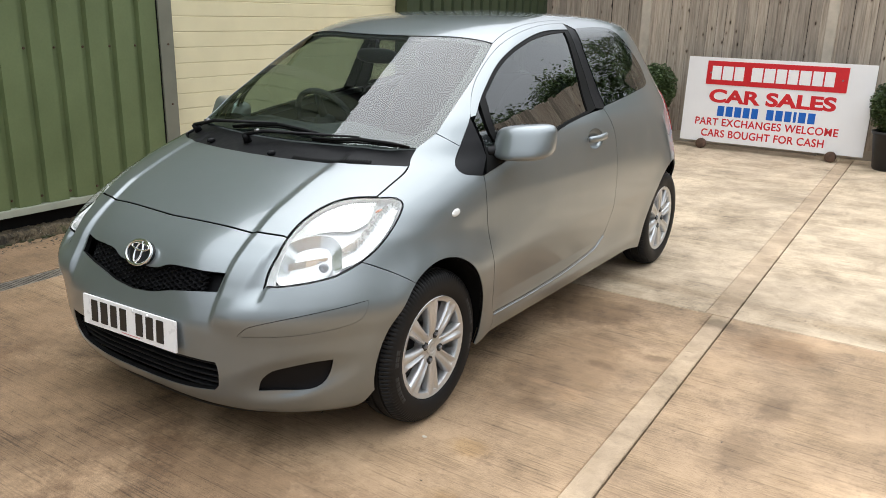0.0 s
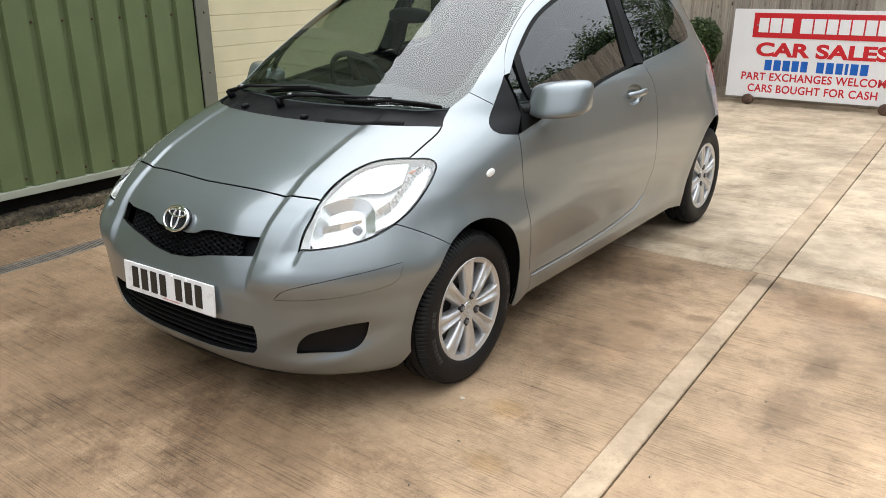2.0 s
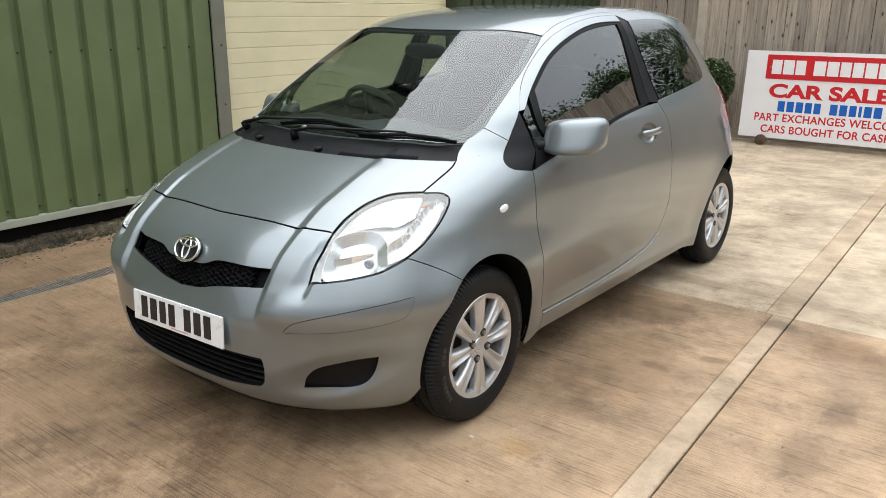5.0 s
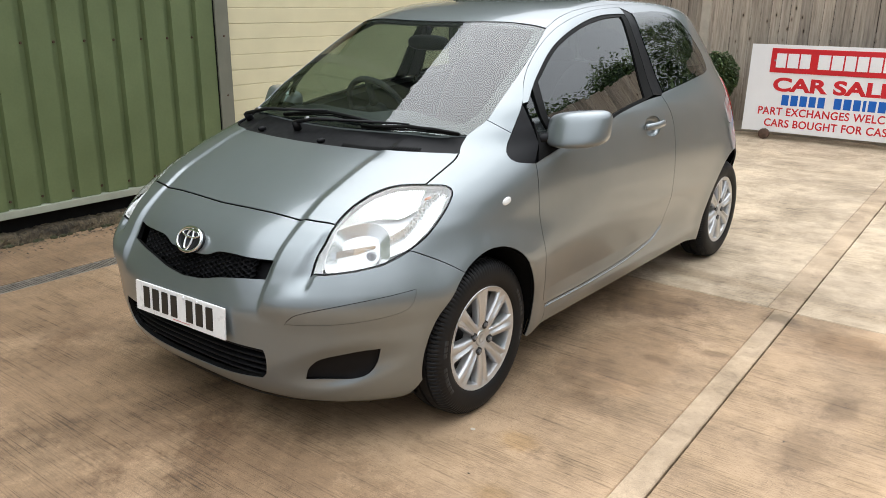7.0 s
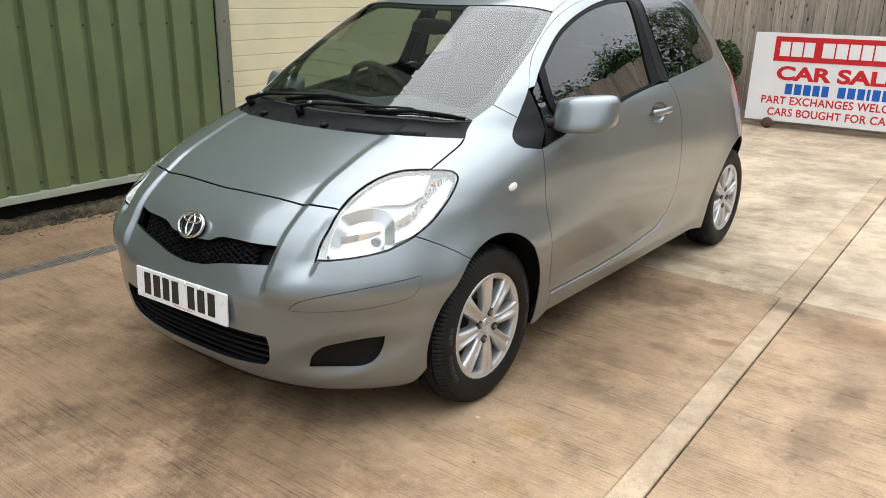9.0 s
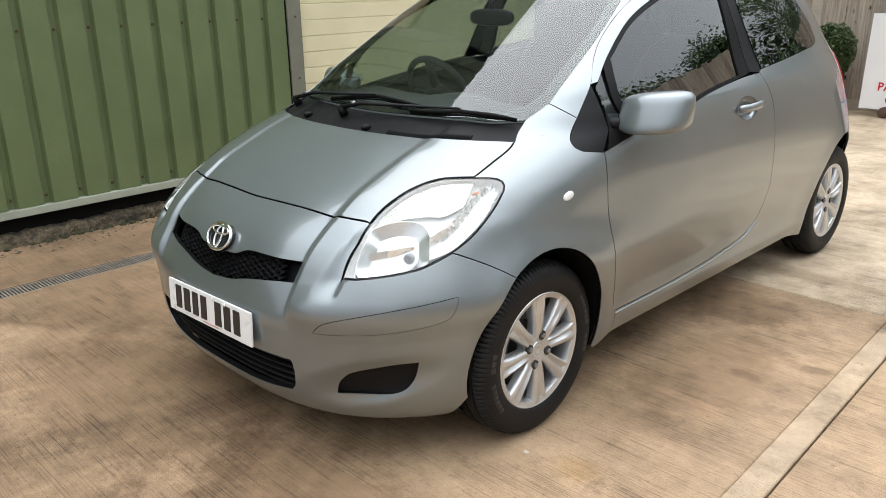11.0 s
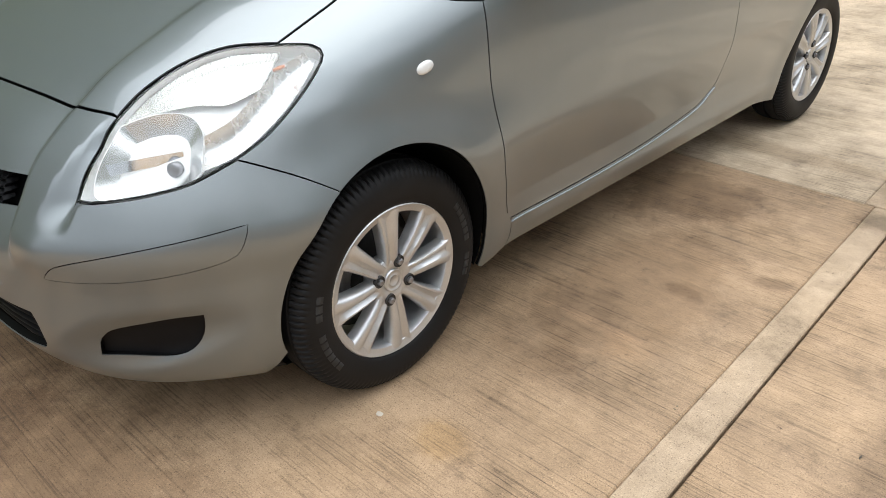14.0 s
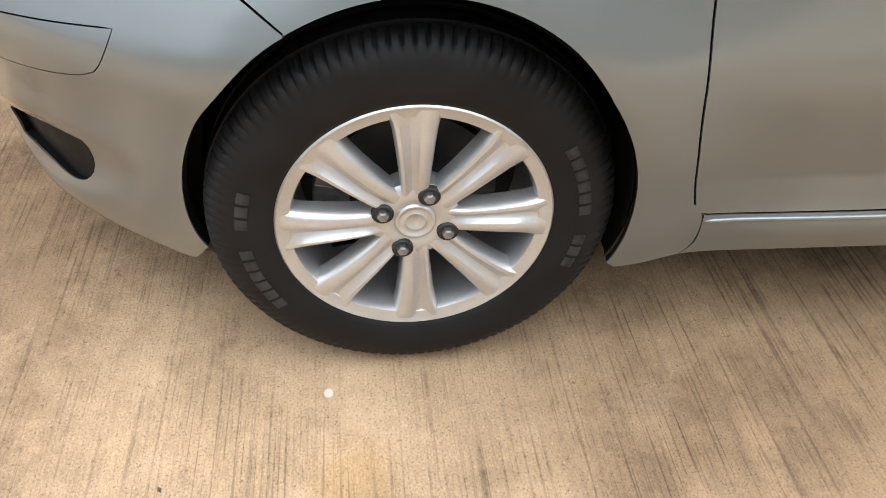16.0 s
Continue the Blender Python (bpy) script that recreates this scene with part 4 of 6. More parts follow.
door_foot = run((0.80, 0.396, 0.33), (0.798, 0.43, 0.302), (0.799, 0.758, 0.297), (0.799, 1.10, 0.306), (0.80, 1.369, 0.330), (0.803, 1.48, 0.353), (0.806, 1.545, 0.40))
door_back = run((0.806, 1.545, 0.40), (0.83, 1.557, 0.523), (0.846, 1.558, 0.682), (0.84, 1.552, 0.866), (0.817, 1.53, 0.964), (0.776, 1.482, 1.046))
belt = run((0.776, 1.482, 1.046), (0.782, 1.30, 1.040), (0.792, 1.041, 1.014), (0.80, 0.86, 0.985), (0.79, 0.60, 0.945), (0.785, 0.335, 0.889))
frame_outer = run((0.70, 0.30, 1.00), (0.668, 0.412, 1.095), (0.614, 0.50, 1.172), (0.584, 0.60, 1.250), (0.560, 0.76, 1.335), (0.552, 0.928, 1.392), (0.542, 1.192, 1.434), (0.540, 1.44, 1.446))
quarter_glass = ring(run((0.578, 1.50, 1.419), (0.669, 1.475, 1.277), (0.769, 1.51, 1.057)), run((0.769, 1.51, 1.057), (0.757, 1.817, 1.082), (0.735, 2.12, 1.108)),
                     run((0.735, 2.12, 1.108), (0.722, 2.195, 1.128), (0.700, 2.20, 1.175), (0.673, 2.172, 1.235), (0.622, 2.07, 1.349)), run((0.622, 2.07, 1.349), (0.592, 1.99, 1.400), (0.574, 1.90, 1.422), (0.570, 1.727, 1.427), (0.578, 1.50, 1.419)))

# front bumper with its openings
grille_hole = both(np.vstack([run((0, -0.677, 0.632), (0.10, -0.672, 0.640), (0.16, -0.66, 0.662), (0.298, -0.641, 0.664), (0.376, -0.602, 0.656)),
                              run((0.376, -0.602, 0.656), (0.372, -0.634, 0.598)), run((0.372, -0.634, 0.598), (0.20, -0.68, 0.580), (0.10, -0.697, 0.560), (0, -0.70, 0.550))]))
intake_hole = both(np.vstack([run((0, -0.716, 0.372), (0.20, -0.71, 0.372), (0.395, -0.675, 0.372)), run((0.395, -0.675, 0.372), (0.402, -0.67, 0.34), (0.392, -0.667, 0.285), (0.37, -0.669, 0.262)),
                              run((0.37, -0.669, 0.262), (0.20, -0.69, 0.243), (0, -0.694, 0.238))]))
fog_hole = ring(run((0.520, -0.614, 0.273), (0.530, -0.613, 0.306), (0.552, -0.604, 0.334), (0.585, -0.584, 0.353), (0.661, -0.51, 0.374), (0.706, -0.451, 0.381)),
                run((0.706, -0.451, 0.381), (0.702, -0.455, 0.345), (0.690, -0.464, 0.315), (0.665, -0.488, 0.288), (0.621, -0.538, 0.279), (0.520, -0.614, 0.273)))
mould_hole = ring(run((0.478, -0.640, 0.484), (0.495, -0.63, 0.508), (0.530, -0.61, 0.524), (0.626, -0.527, 0.546), (0.706, -0.422, 0.560), (0.752, -0.343, 0.569)),
                  run((0.752, -0.343, 0.569), (0.750, -0.357, 0.541), (0.735, -0.39, 0.519), (0.662, -0.505, 0.500), (0.567, -0.593, 0.489), (0.478, -0.640, 0.484)))
front_half = np.vstack([bonnet_front, lamp_inner[::-1], lamp_lower[::-1], split_line, arch_front, bumper_foot])
panel("front_bumper", both(front_half), (0, -1, 0.1), PAINT, car, holes=[grille_hole, intake_hole, fog_hole, flip(fog_hole), mould_hole, flip(mould_hole)], grid=0.0095, gap=0.0032, lip=0.02, hole_gap=0.0010)
panel("bumper_core", both(front_half), (0, -1, 0.1), DARK, car, sink=0.085, lip=0, grid=0.04)
pair("bumper_mould", mould_hole, (0.6, -0.8, 0.1), PAINT, car, sink=-0.0004, gap=0.0010, label="painted rubbing strip")
pair("fog_lamp_blank", fog_hole, (0.6, -0.8, 0), BLACK, car, sink=0.014, gap=-0.001, label="black plastic fog lamp blank")
panel("bonnet", both(np.vstack([bonnet_front, lamp_upper, bonnet_side, bonnet_back]))[::-1], (0, -0.42, 0.9), PAINT, car, grid=0.011, gap=0.0056, lip=0.022)
panel("cowl", both(np.vstack([bonnet_back[::-1], run((0.620, 0.074, 0.943), (0.60, 0.11, 0.96), (0.585, 0.165, 0.985)), screen_foot[::-1]])), (0, -0.35, 0.94), BLACK, car, sink=0.012, lip=0.02, label="black plastic scuttle panel")
panel("windscreen", both(np.vstack([screen_foot, screen_side, header])), (0, -0.6, 0.8), GLASS, car, face=screen_face, sink=0.003, lip=0.004, gap=0.001, grid=0.03, label="clear green-tinted windscreen").visible_shadow = False
fender_outline = ring(lamp_tip[::-1], bonnet_side, run((0.620, 0.074, 0.943), (0.60, 0.11, 0.96), (0.585, 0.165, 0.985)), run((0.585, 0.165, 0.985), (0.612, 0.255, 1.042)), run((0.612, 0.255, 1.042), (0.66, 0.275, 1.022), (0.70, 0.30, 1.00)),
                      run((0.70, 0.30, 1.00), (0.712, 0.248, 0.955), (0.728, 0.228, 0.925), (0.75, 0.245, 0.90), (0.785, 0.335, 0.889)), door_front, run((0.80, 0.396, 0.33), (0.798, 0.42, 0.302), (0.795, 0.425, 0.24), (0.79, 0.41, 0.212)),
                      run((0.79, 0.41, 0.212), (0.79, 0.31, 0.192)), arch_back, split_line[::-1])
pair("front_wing", fender_outline, (0.85, -0.25, 0.4), PAINT, car, grid=0.016)
sail = ring(run((0.70, 0.30, 1.00), (0.712, 0.248, 0.955), (0.728, 0.228, 0.925), (0.75, 0.245, 0.90), (0.785, 0.335, 0.889)), run((0.785, 0.335, 0.889), (0.76, 0.40, 0.955)), run((0.76, 0.40, 0.955), (0.668, 0.412, 1.095)), run((0.668, 0.412, 1.095), (0.70, 0.30, 1.00)))

doors = []
for s in (1, -1):
    d = new("door")
    d.parent = car
    tagged(d, "silver-grey front door, shut")
    doors.append(d)
doors = tuple(doors)
handle_hole = ring(np.array([(0.835, 1.305 + 0.088 * math.cos(a), 0.926 + 0.049 * math.sin(a)) for a in np.linspace(0, 2 * math.pi, 36)[:-1]]))
door_skin = ring(door_front, door_foot, door_back, belt)
pair("door_skin", door_skin, (1, 0, 0.15), PAINT, doors, holes=[handle_hole], grid=0.013)
glass_back = run((0.589, 1.373, 1.409), (0.667, 1.34, 1.282), (0.774, 1.305, 1.052))
glass_top = run((0.655, 0.545, 1.17), (0.617, 0.737, 1.285), (0.603, 0.966, 1.365), (0.592, 1.18, 1.398), (0.589, 1.373, 1.409))
glass_front = run((0.775, 0.52, 0.955), (0.72, 0.50, 1.05), (0.655, 0.545, 1.17))
glass_foot = run((0.774, 1.305, 1.052), (0.79, 1.041, 1.026), (0.80, 0.86, 0.998), (0.79, 0.62, 0.962), (0.775, 0.52, 0.955))
pane = ring(run((0.76, 0.415, 0.955), (0.685, 0.425, 1.085)), run((0.685, 0.425, 1.085), (0.65, 0.505, 1.155)), run((0.65, 0.505, 1.155), (0.712, 0.468, 1.05), (0.775, 0.485, 0.95)), run((0.775, 0.485, 0.95), (0.76, 0.415, 0.955)))
main_glass = ring(glass_top, glass_back, glass_foot, glass_front)
frame_ring = ring(run((0.668, 0.412, 1.095), (0.614, 0.50, 1.172), (0.584, 0.60, 1.250), (0.560, 0.76, 1.335), (0.552, 0.928, 1.392), (0.542, 1.192, 1.434), (0.540, 1.44, 1.446)),
                  run((0.540, 1.44, 1.446), (0.575, 1.42, 1.412)), run((0.575, 1.42, 1.412), (0.577, 1.18, 1.410), (0.590, 0.966, 1.377), (0.605, 0.737, 1.300), (0.640, 0.555, 1.188), (0.676, 0.44, 1.10)), run((0.676, 0.44, 1.10), (0.668, 0.412, 1.095)))
pair("door_frame", frame_ring, (1, 0, 0.5), PAINT, doors, grid=0.014, gap=0.001)
seal_ring = ring(run((0.676, 0.44, 1.10), (0.640, 0.555, 1.188), (0.605, 0.737, 1.300), (0.590, 0.966, 1.377), (0.577, 1.18, 1.410), (0.575, 1.42, 1.412)), run((0.575, 1.42, 1.412), (0.65, 1.40, 1.277), (0.772, 1.40, 1.055)),
                 run((0.772, 1.40, 1.055), (0.782, 1.30, 1.042), (0.792, 1.041, 1.016), (0.80, 0.86, 0.987), (0.79, 0.60, 0.947), (0.785, 0.36, 0.893)), run((0.785, 0.36, 0.893), (0.76, 0.40, 0.955)), run((0.76, 0.40, 0.955), (0.676, 0.44, 1.10)))
pair("window_seal", seal_ring, (1, 0, 0.4), SEAL_AND_SHADE, doors, holes=[main_glass, pane], sink=0.004, gap=0.0, grid=0.02)
pair("sail_panel", sail, (0.9, -0.2, 0.4), BLACK, doors, sink=0.003, label="black plastic triangle behind the wing")
for g in pair("window_glass", main_glass, (1, 0, 0.4), SIDE_GLASS, doors, face=rolled, sink=0.010, gap=-0.002, lip=0.004, grid=0.03) + pair("front_pane", pane, (1, 0, 0.4), SIDE_GLASS, doors, face=rolled, sink=0.008, gap=-0.002, lip=0.004, grid=0.03):
    g.visible_shadow = False
pillar = ring(run((0.540, 1.44, 1.446), (0.575, 1.42, 1.412), (0.65, 1.40, 1.277), (0.772, 1.40, 1.055)), run((0.772, 1.40, 1.055), (0.776, 1.482, 1.048)), run((0.776, 1.482, 1.048), (0.769, 1.51, 1.057), (0.669, 1.475, 1.277), (0.578, 1.50, 1.419)), run((0.578, 1.50, 1.419), (0.540, 1.44, 1.446)))
pair("pillar_cover", pillar, (1, 0, 0.4), BLACK, car, sink=0.003, gap=0.001, label="matt black pillar trim")

# rolled upper edge of each sill, right under the door
for s in (1, -1):
    line = settle(run((0.798, 0.425, 0.289), (0.799, 0.758, 0.286), (0.799, 1.10, 0.294), (0.80, 1.369, 0.317), (0.803, 1.48, 0.340), (0.806, 1.552, 0.385)))
    line = line + outward(line) * 0.001
    bm = bmesh.new()
    tube(bm, [(s * p[0], p[1], p[2]) for p in line], [0.001] + [0.0042] * (len(line) - 2) + [0.001], 10)
    part("sill_edge", bm, PAINT, car)

# roof, body sides, tail
roof_rail = run((0.528, 0.795, 1.362), (0.515, 0.96, 1.414), (0.505, 1.25, 1.440), (0.500, 1.60, 1.452), (0.492, 2.0, 1.450), (0.480, 2.40, 1.430))
roof_back = run((0.480, 2.40, 1.430), (0.30, 2.45, 1.455), (0, 2.47, 1.458))
panel("roof", both(np.vstack([header[::-1], roof_rail, roof_back])), (0, 0, 1), PAINT, car, grid=0.03, gap=0.0015)
rear_arch = arch_run(2.46, 200, 8)
tail_edge = run((0.480, 2.40, 1.430), (0.52, 2.55, 1.36), (0.60, 2.68, 1.20), (0.66, 2.72, 1.08))
tail_lamp = ring(run((0.66, 2.72, 1.08), (0.70, 2.60, 1.075), (0.735, 2.56, 1.02), (0.775, 2.57, 0.93), (0.775, 2.62, 0.82)), run((0.775, 2.62, 0.82), (0.72, 2.78, 0.80), (0.66, 2.83, 0.82)), run((0.66, 2.83, 0.82), (0.65, 2.80, 0.95), (0.66, 2.72, 1.08)))
side_back = run((0.66, 2.72, 1.08), (0.70, 2.60, 1.075), (0.735, 2.56, 1.02), (0.775, 2.57, 0.93), (0.775, 2.62, 0.82))
bumper_joint = run((0.775, 2.62, 0.82), (0.80, 2.66, 0.70), (0.82, 2.70, 0.62), (0.81, 2.795, 0.342))
flap = np.array([(0.81, 2.40 + 0.075 * math.cos(a), 0.90 + 0.085 * math.sin(a)) for a in np.linspace(0, 2 * math.pi, 34)[:-1]])
glass_round = quarter_glass[np.argmin(np.linalg.norm(quarter_glass - np.array((0.769, 1.51, 1.057)), axis=1)):]
side_outline = ring(run((0.70, 0.30, 1.00), (0.66, 0.275, 1.022), (0.612, 0.255, 1.042)), run((0.612, 0.262, 1.045), (0.577, 0.566, 1.231), (0.528, 0.795, 1.362)), roof_rail, tail_edge, side_back, bumper_joint,
                    rear_arch[::-1], run((0.80, 2.131, 0.172), (0.795, 1.95, 0.20)), run((0.795, 1.95, 0.20), (0.785, 1.2, 0.205), (0.79, 0.41, 0.212)), run((0.79, 0.41, 0.212), (0.795, 0.425, 0.24), (0.798, 0.42, 0.302)),
                    door_foot[2:], door_back, run((0.776, 1.482, 1.048), (0.769, 1.51, 1.057)), glass_round, run((0.578, 1.50, 1.419), (0.540, 1.44, 1.446)), frame_outer[::-1])
pair("body_side", side_outline, (1, -0.05, 0.35), PAINT, car, holes=[flap], grid=0.02)
pair("fuel_flap", flap, (1, 0.1, 0.1), PAINT, car, gap=0.002)
for g in pair("quarter_window", quarter_glass, (1, 0, 0.4), DARK_GLASS, car, sink=-0.0015, gap=0.0, lip=0.004, grid=0.03, label="fixed rear side window"):
    g.visible_shadow = False
pair("tail_lamp", tail_lamp, (0.8, 0.6, 0.2), RED_LENS, car, sink=-0.004, grid=0.02, label="red tail lamp lens")
hatch = both(np.vstack([roof_back[::-1], tail_edge, run((0.66, 2.72, 1.08), (0.65, 2.80, 0.95), (0.66, 2.83, 0.82)), run((0.66, 2.83, 0.82), (0.60, 2.93, 0.66), (0, 3.0, 0.64))]))
rear_glass = both(np.vstack([run((0, 2.66, 1.40), (0.30, 2.64, 1.39), (0.44, 2.58, 1.36)), run((0.44, 2.58, 1.36), (0.56, 2.74, 1.12)), run((0.56, 2.74, 1.12), (0.3, 2.86, 1.08), (0, 2.89, 1.07))]))
panel("tailgate", hatch, (0, 0.9, 0.43), PAINT, car, holes=[rear_glass], grid=0.03)
panel("rear_window", rear_glass, (0, 0.9, 0.43), DARK_GLASS, car, sink=0.002, gap=0.0, lip=0.004, grid=0.03).visible_shadow = False
panel("rear_bumper", both(np.vstack([run((0, 3.0, 0.64), (0.60, 2.93, 0.66), (0.66, 2.83, 0.82)), run((0.66, 2.83, 0.82), (0.72, 2.78, 0.80), (0.775, 2.62, 0.82)), bumper_joint, run((0.81, 2.795, 0.342), (0.78, 2.80, 0.22), (0.60, 2.88, 0.20), (0, 2.93, 0.20))])), (0, 1, 0.05), PAINT, car, grid=0.03)

# ---- wheels ----
def tyre_mesh():
    """Rounded section with a grooved, blocked tread; the axle runs along x, the outer face looks to +x."""
    prof = [(0.066, 0.192), (0.076, 0.196), (0.082, 0.206), (0.0855, 0.222), (0.0865, 0.240), (0.0845, 0.256), (0.080, 0.268), (0.075, 0.2760), (0.0695, 0.2825), (0.062, 0.2880), (0.052, 0.2915),
            (0.047, 0.2925), (0.0455, 0.2860), (0.0405, 0.2860), (0.039, 0.2935), (0.008, 0.2945), (0.0065, 0.2870), (-0.0065, 0.2870), (-0.008, 0.2945), (-0.039, 0.2935), (-0.0405, 0.2860), (-0.0455, 0.2860), (-0.047, 0.2925),
            (-0.062, 0.2880), (-0.075, 0.2760), (-0.0845, 0.256), (-0.0865, 0.240), (-0.082, 0.206), (-0.066, 0.192)]
    steps = 448
    bm = bmesh.new()
    rings = []
    for k in range(steps):
        a = 2 * math.pi * k / steps
        cut = (k % 4) == 3
        row = []
        for i, (u, r) in enumerate(prof):
            skew = 0.020 * (u / 0.09) if 6 <= i <= 24 else 0.020 * (1 if u > 0 else -1)
            if cut and (6 <= i <= 10 or 23 <= i <= 24):
                r -= 0.0065 if i > 7 else 0.0035
            if cut and i == 11:
                r -= 0.003
            b = a + skew
            row.append(bm.verts.new((u, r * math.cos(b), r * math.sin(b))))
        rings.append(row)
    for k in range(steps):
        a, b = rings[k], rings[(k + 1) % steps]
        for i in range(len(prof) - 1):
            bm.faces.new((a[i], b[i], b[i + 1], a[i + 1]))
    return bm


def rim_mesh():
    bm = bmesh.new()
    # flange, lip and barrel
    lathe(bm, [(0.068, 0.1985), (0.076, 0.1975), (0.0785, 0.1945), (0.0765, 0.1905), (0.0745, 0.1835), (0.0725, 0.1770), (0.0640, 0.1740), (0.030, 0.1730), (-0.02, 0.171), (-0.08, 0.168), (-0.08, 0.176), (0.05, 0.192), (0.068, 0.1985)], 96)
    # hub
    lathe(bm, [(0.064, 0.0), (0.064, 0.030), (0.0665, 0.034), (0.069, 0.042), (0.067, 0.056), (0.060, 0.064), (0.030, 0.066), (0.030, 0.0)], 64)
    # eight broad spokes, folded along their length
    across = [(-1.0, -0.034), (-1.0, -0.013), (-0.90, -0.0050), (-0.74, -0.0005), (-0.40, 0.0015), (-0.18, 0.0), (0.0, -0.0065), (0.22, -0.0090), (0.48, -0.0050), (0.66, 0.0), (0.84, -0.0010), (0.95, -0.006), (1.0, -0.014), (1.0, -0.034)]
    along = [(0.034, 0.0180, 0.066, 0.0), (0.050, 0.0198, 0.0695, 0.30), (0.070, 0.0212, 0.0735, 0.8), (0.100, 0.0240, 0.0765, 1), (0.130, 0.0272, 0.0775, 1), (0.156, 0.0306, 0.0775, 1), (0.174, 0.0345, 0.0768, 0.8), (0.186, 0.0400, 0.0762, 0.4), (0.1925, 0.0440, 0.0758, 0.1)]
    for s in range(8):
        a = s * math.pi / 4
        rows = []
        for r, w, top, fold in along:
            row = []
            for t, h in across:
                flat = -0.0005 - 0.010 * max(0, abs(t) - 0.9) * 10 * (1 if abs(h) > 0.008 else 0.2)
                hh = h * fold + flat * (1 - fold) if abs(h) < 0.02 else h
                y, z = r, t * w
                row.append(bm.verts.new((top + hh, y * math.cos(a) - z * math.sin(a), y * math.sin(a) + z * math.cos(a))))
            rows.append(row)
        for p, q in zip(rows, rows[1:]):
            for i in range(len(across) - 1):
                bm.faces.new((p[i], p[i + 1], q[i + 1], q[i]))
    return bm


WHEEL_PIVOT_X = 0.722
DARK_STEEL = mottled("dark_steel", (0.05, 0.05, 0.05), 0.5, 0.6)
PALE_RUBBER = mottled("raised_pale_rubber", (0.030, 0.031, 0.032), 0.5, depth=0.35, Specular_IOR_Level=0.25)


def wheel_meshes():
    made = {}
    for name, bm, mat in (("tyre", tyre_mesh(), RUBBER), ("rim", rim_mesh(), ALLOY)):
        bmesh.ops.recalc_face_normals(bm, faces=bm.faces)
        me = bpy.data.meshes.new(name)
        bm.to_mesh(me)
        bm.free()
        for f in me.polygons:
            f.use_smooth = True
        me.set_sharp_from_angle(angle=radians(38))
        me.materials.append(mat)
        made[name] = me
    bm = bmesh.new()
    lathe(bm, [(0.0, 0.0), (0.0, 0.0055), (-0.002, 0.0085), (-0.012, 0.0095), (-0.016, 0.0095)], 6)
    me = bpy.data.meshes.new("wheel_nut")
    bm.to_mesh(me)
    bm.free()
    me.materials.append(STEEL)
    made["nut"] = me
    # flat disc, dark in colour for the shade in each nut's recess
    bm = bmesh.new()
    lathe(bm, [(0.0005, 0.0), (0.0005, 0.0128), (0.0022, 0.0142), (0.0010, 0.0156), (-0.006, 0.0165)], 28)
    me = bpy.data.meshes.new("nut_recess")
    bm.to_mesh(me)
    bm.free()
    me.materials.append(DARK_STEEL)
    made["recess"] = me
    bm = bmesh.new()
    lathe(bm, [(0.0, 0.0), (0.001, 0.0135), (0.0016, 0.014), (0.0016, 0.015), (0.0005, 0.0155), (0.0005, 0.024), (0.003, 0.0255), (0.003, 0.0285), (-0.003, 0.030)], 48)
    me = bpy.data.meshes.new("centre_cap")
    bm.to_mesh(me)
    bm.free()
    for f in me.polygons:
        f.use_smooth = True
    me.materials.append(ALLOY)
    made["cap"] = me
    bm = bmesh.new()
    lathe(bm, [(0.0, 0.0), (0.0, 0.075), (0.012, 0.08), (0.012, 0.128), (-0.012, 0.128), (-0.03, 0.165), (-0.035, 0.0)], 64)
    me = bpy.data.meshes.new("brake_disc")
    bm.to_mesh(me)
    bm.free()
    me.materials.append(DARK_STEEL)
    made["disc"] = me
    bm = bmesh.new()
    for k in range(9):
        a = radians(150 + k * 6)
        box(bm, -0.03, 0.035, 0.092, 0.145, -0.008, 0.008, 0.003, m=Matrix.Rotation(a, 4, "X"))
    me = bpy.data.meshes.new("brake_caliper")
    bm.to_mesh(me)
    bm.free()
    me.materials.append(STEEL)
    made["caliper"] = me
    return made


WHEEL = wheel_meshes()


def sub(name, me, parent, m=None):
    ob = new(name, me)
    ob.parent = parent
    if m is not None:
        ob.matrix_basis = m
    return ob


def wheel(axle, side, spin):
    w = new("wheel")
    w.parent = car
    w.matrix_basis = pose(side * WHEEL_PIVOT_X, axle, 0.2925, 0, 0, 0 if side > 0 else 180) @ pose(0, 0, 0, spin, 0, 0)
    tagged(w, "silver eight-spoke alloy wheel with a black tyre")
    sub("tyre", WHEEL["tyre"], w)
    sub("rim", WHEEL["rim"], w)
    sub("centre_cap", WHEEL["cap"], w, pose(0.066, 0, 0))
    for k in range(4):
        a = 67.5 + 90 * k
        at = pose(0.0705, 0.05 * math.cos(radians(a)), 0.05 * math.sin(radians(a)))
        sub("wheel_nut", WHEEL["nut"], w, at @ pose(0.009, 0, 0))
        sub("nut_recess", WHEEL["recess"], w, at)
    sub("brake_disc", WHEEL["disc"], w, pose(-0.022, 0, 0))
    sub("brake_caliper", WHEEL["caliper"], w, pose(-0.018, 0, 0))
    return w


front_left = wheel(0.0, 1, 2)
for axle, side, spin in ((0.0, -1, 20), (2.46, 1, 12), (2.46, -1, 30)):
    wheel(axle, side, spin)


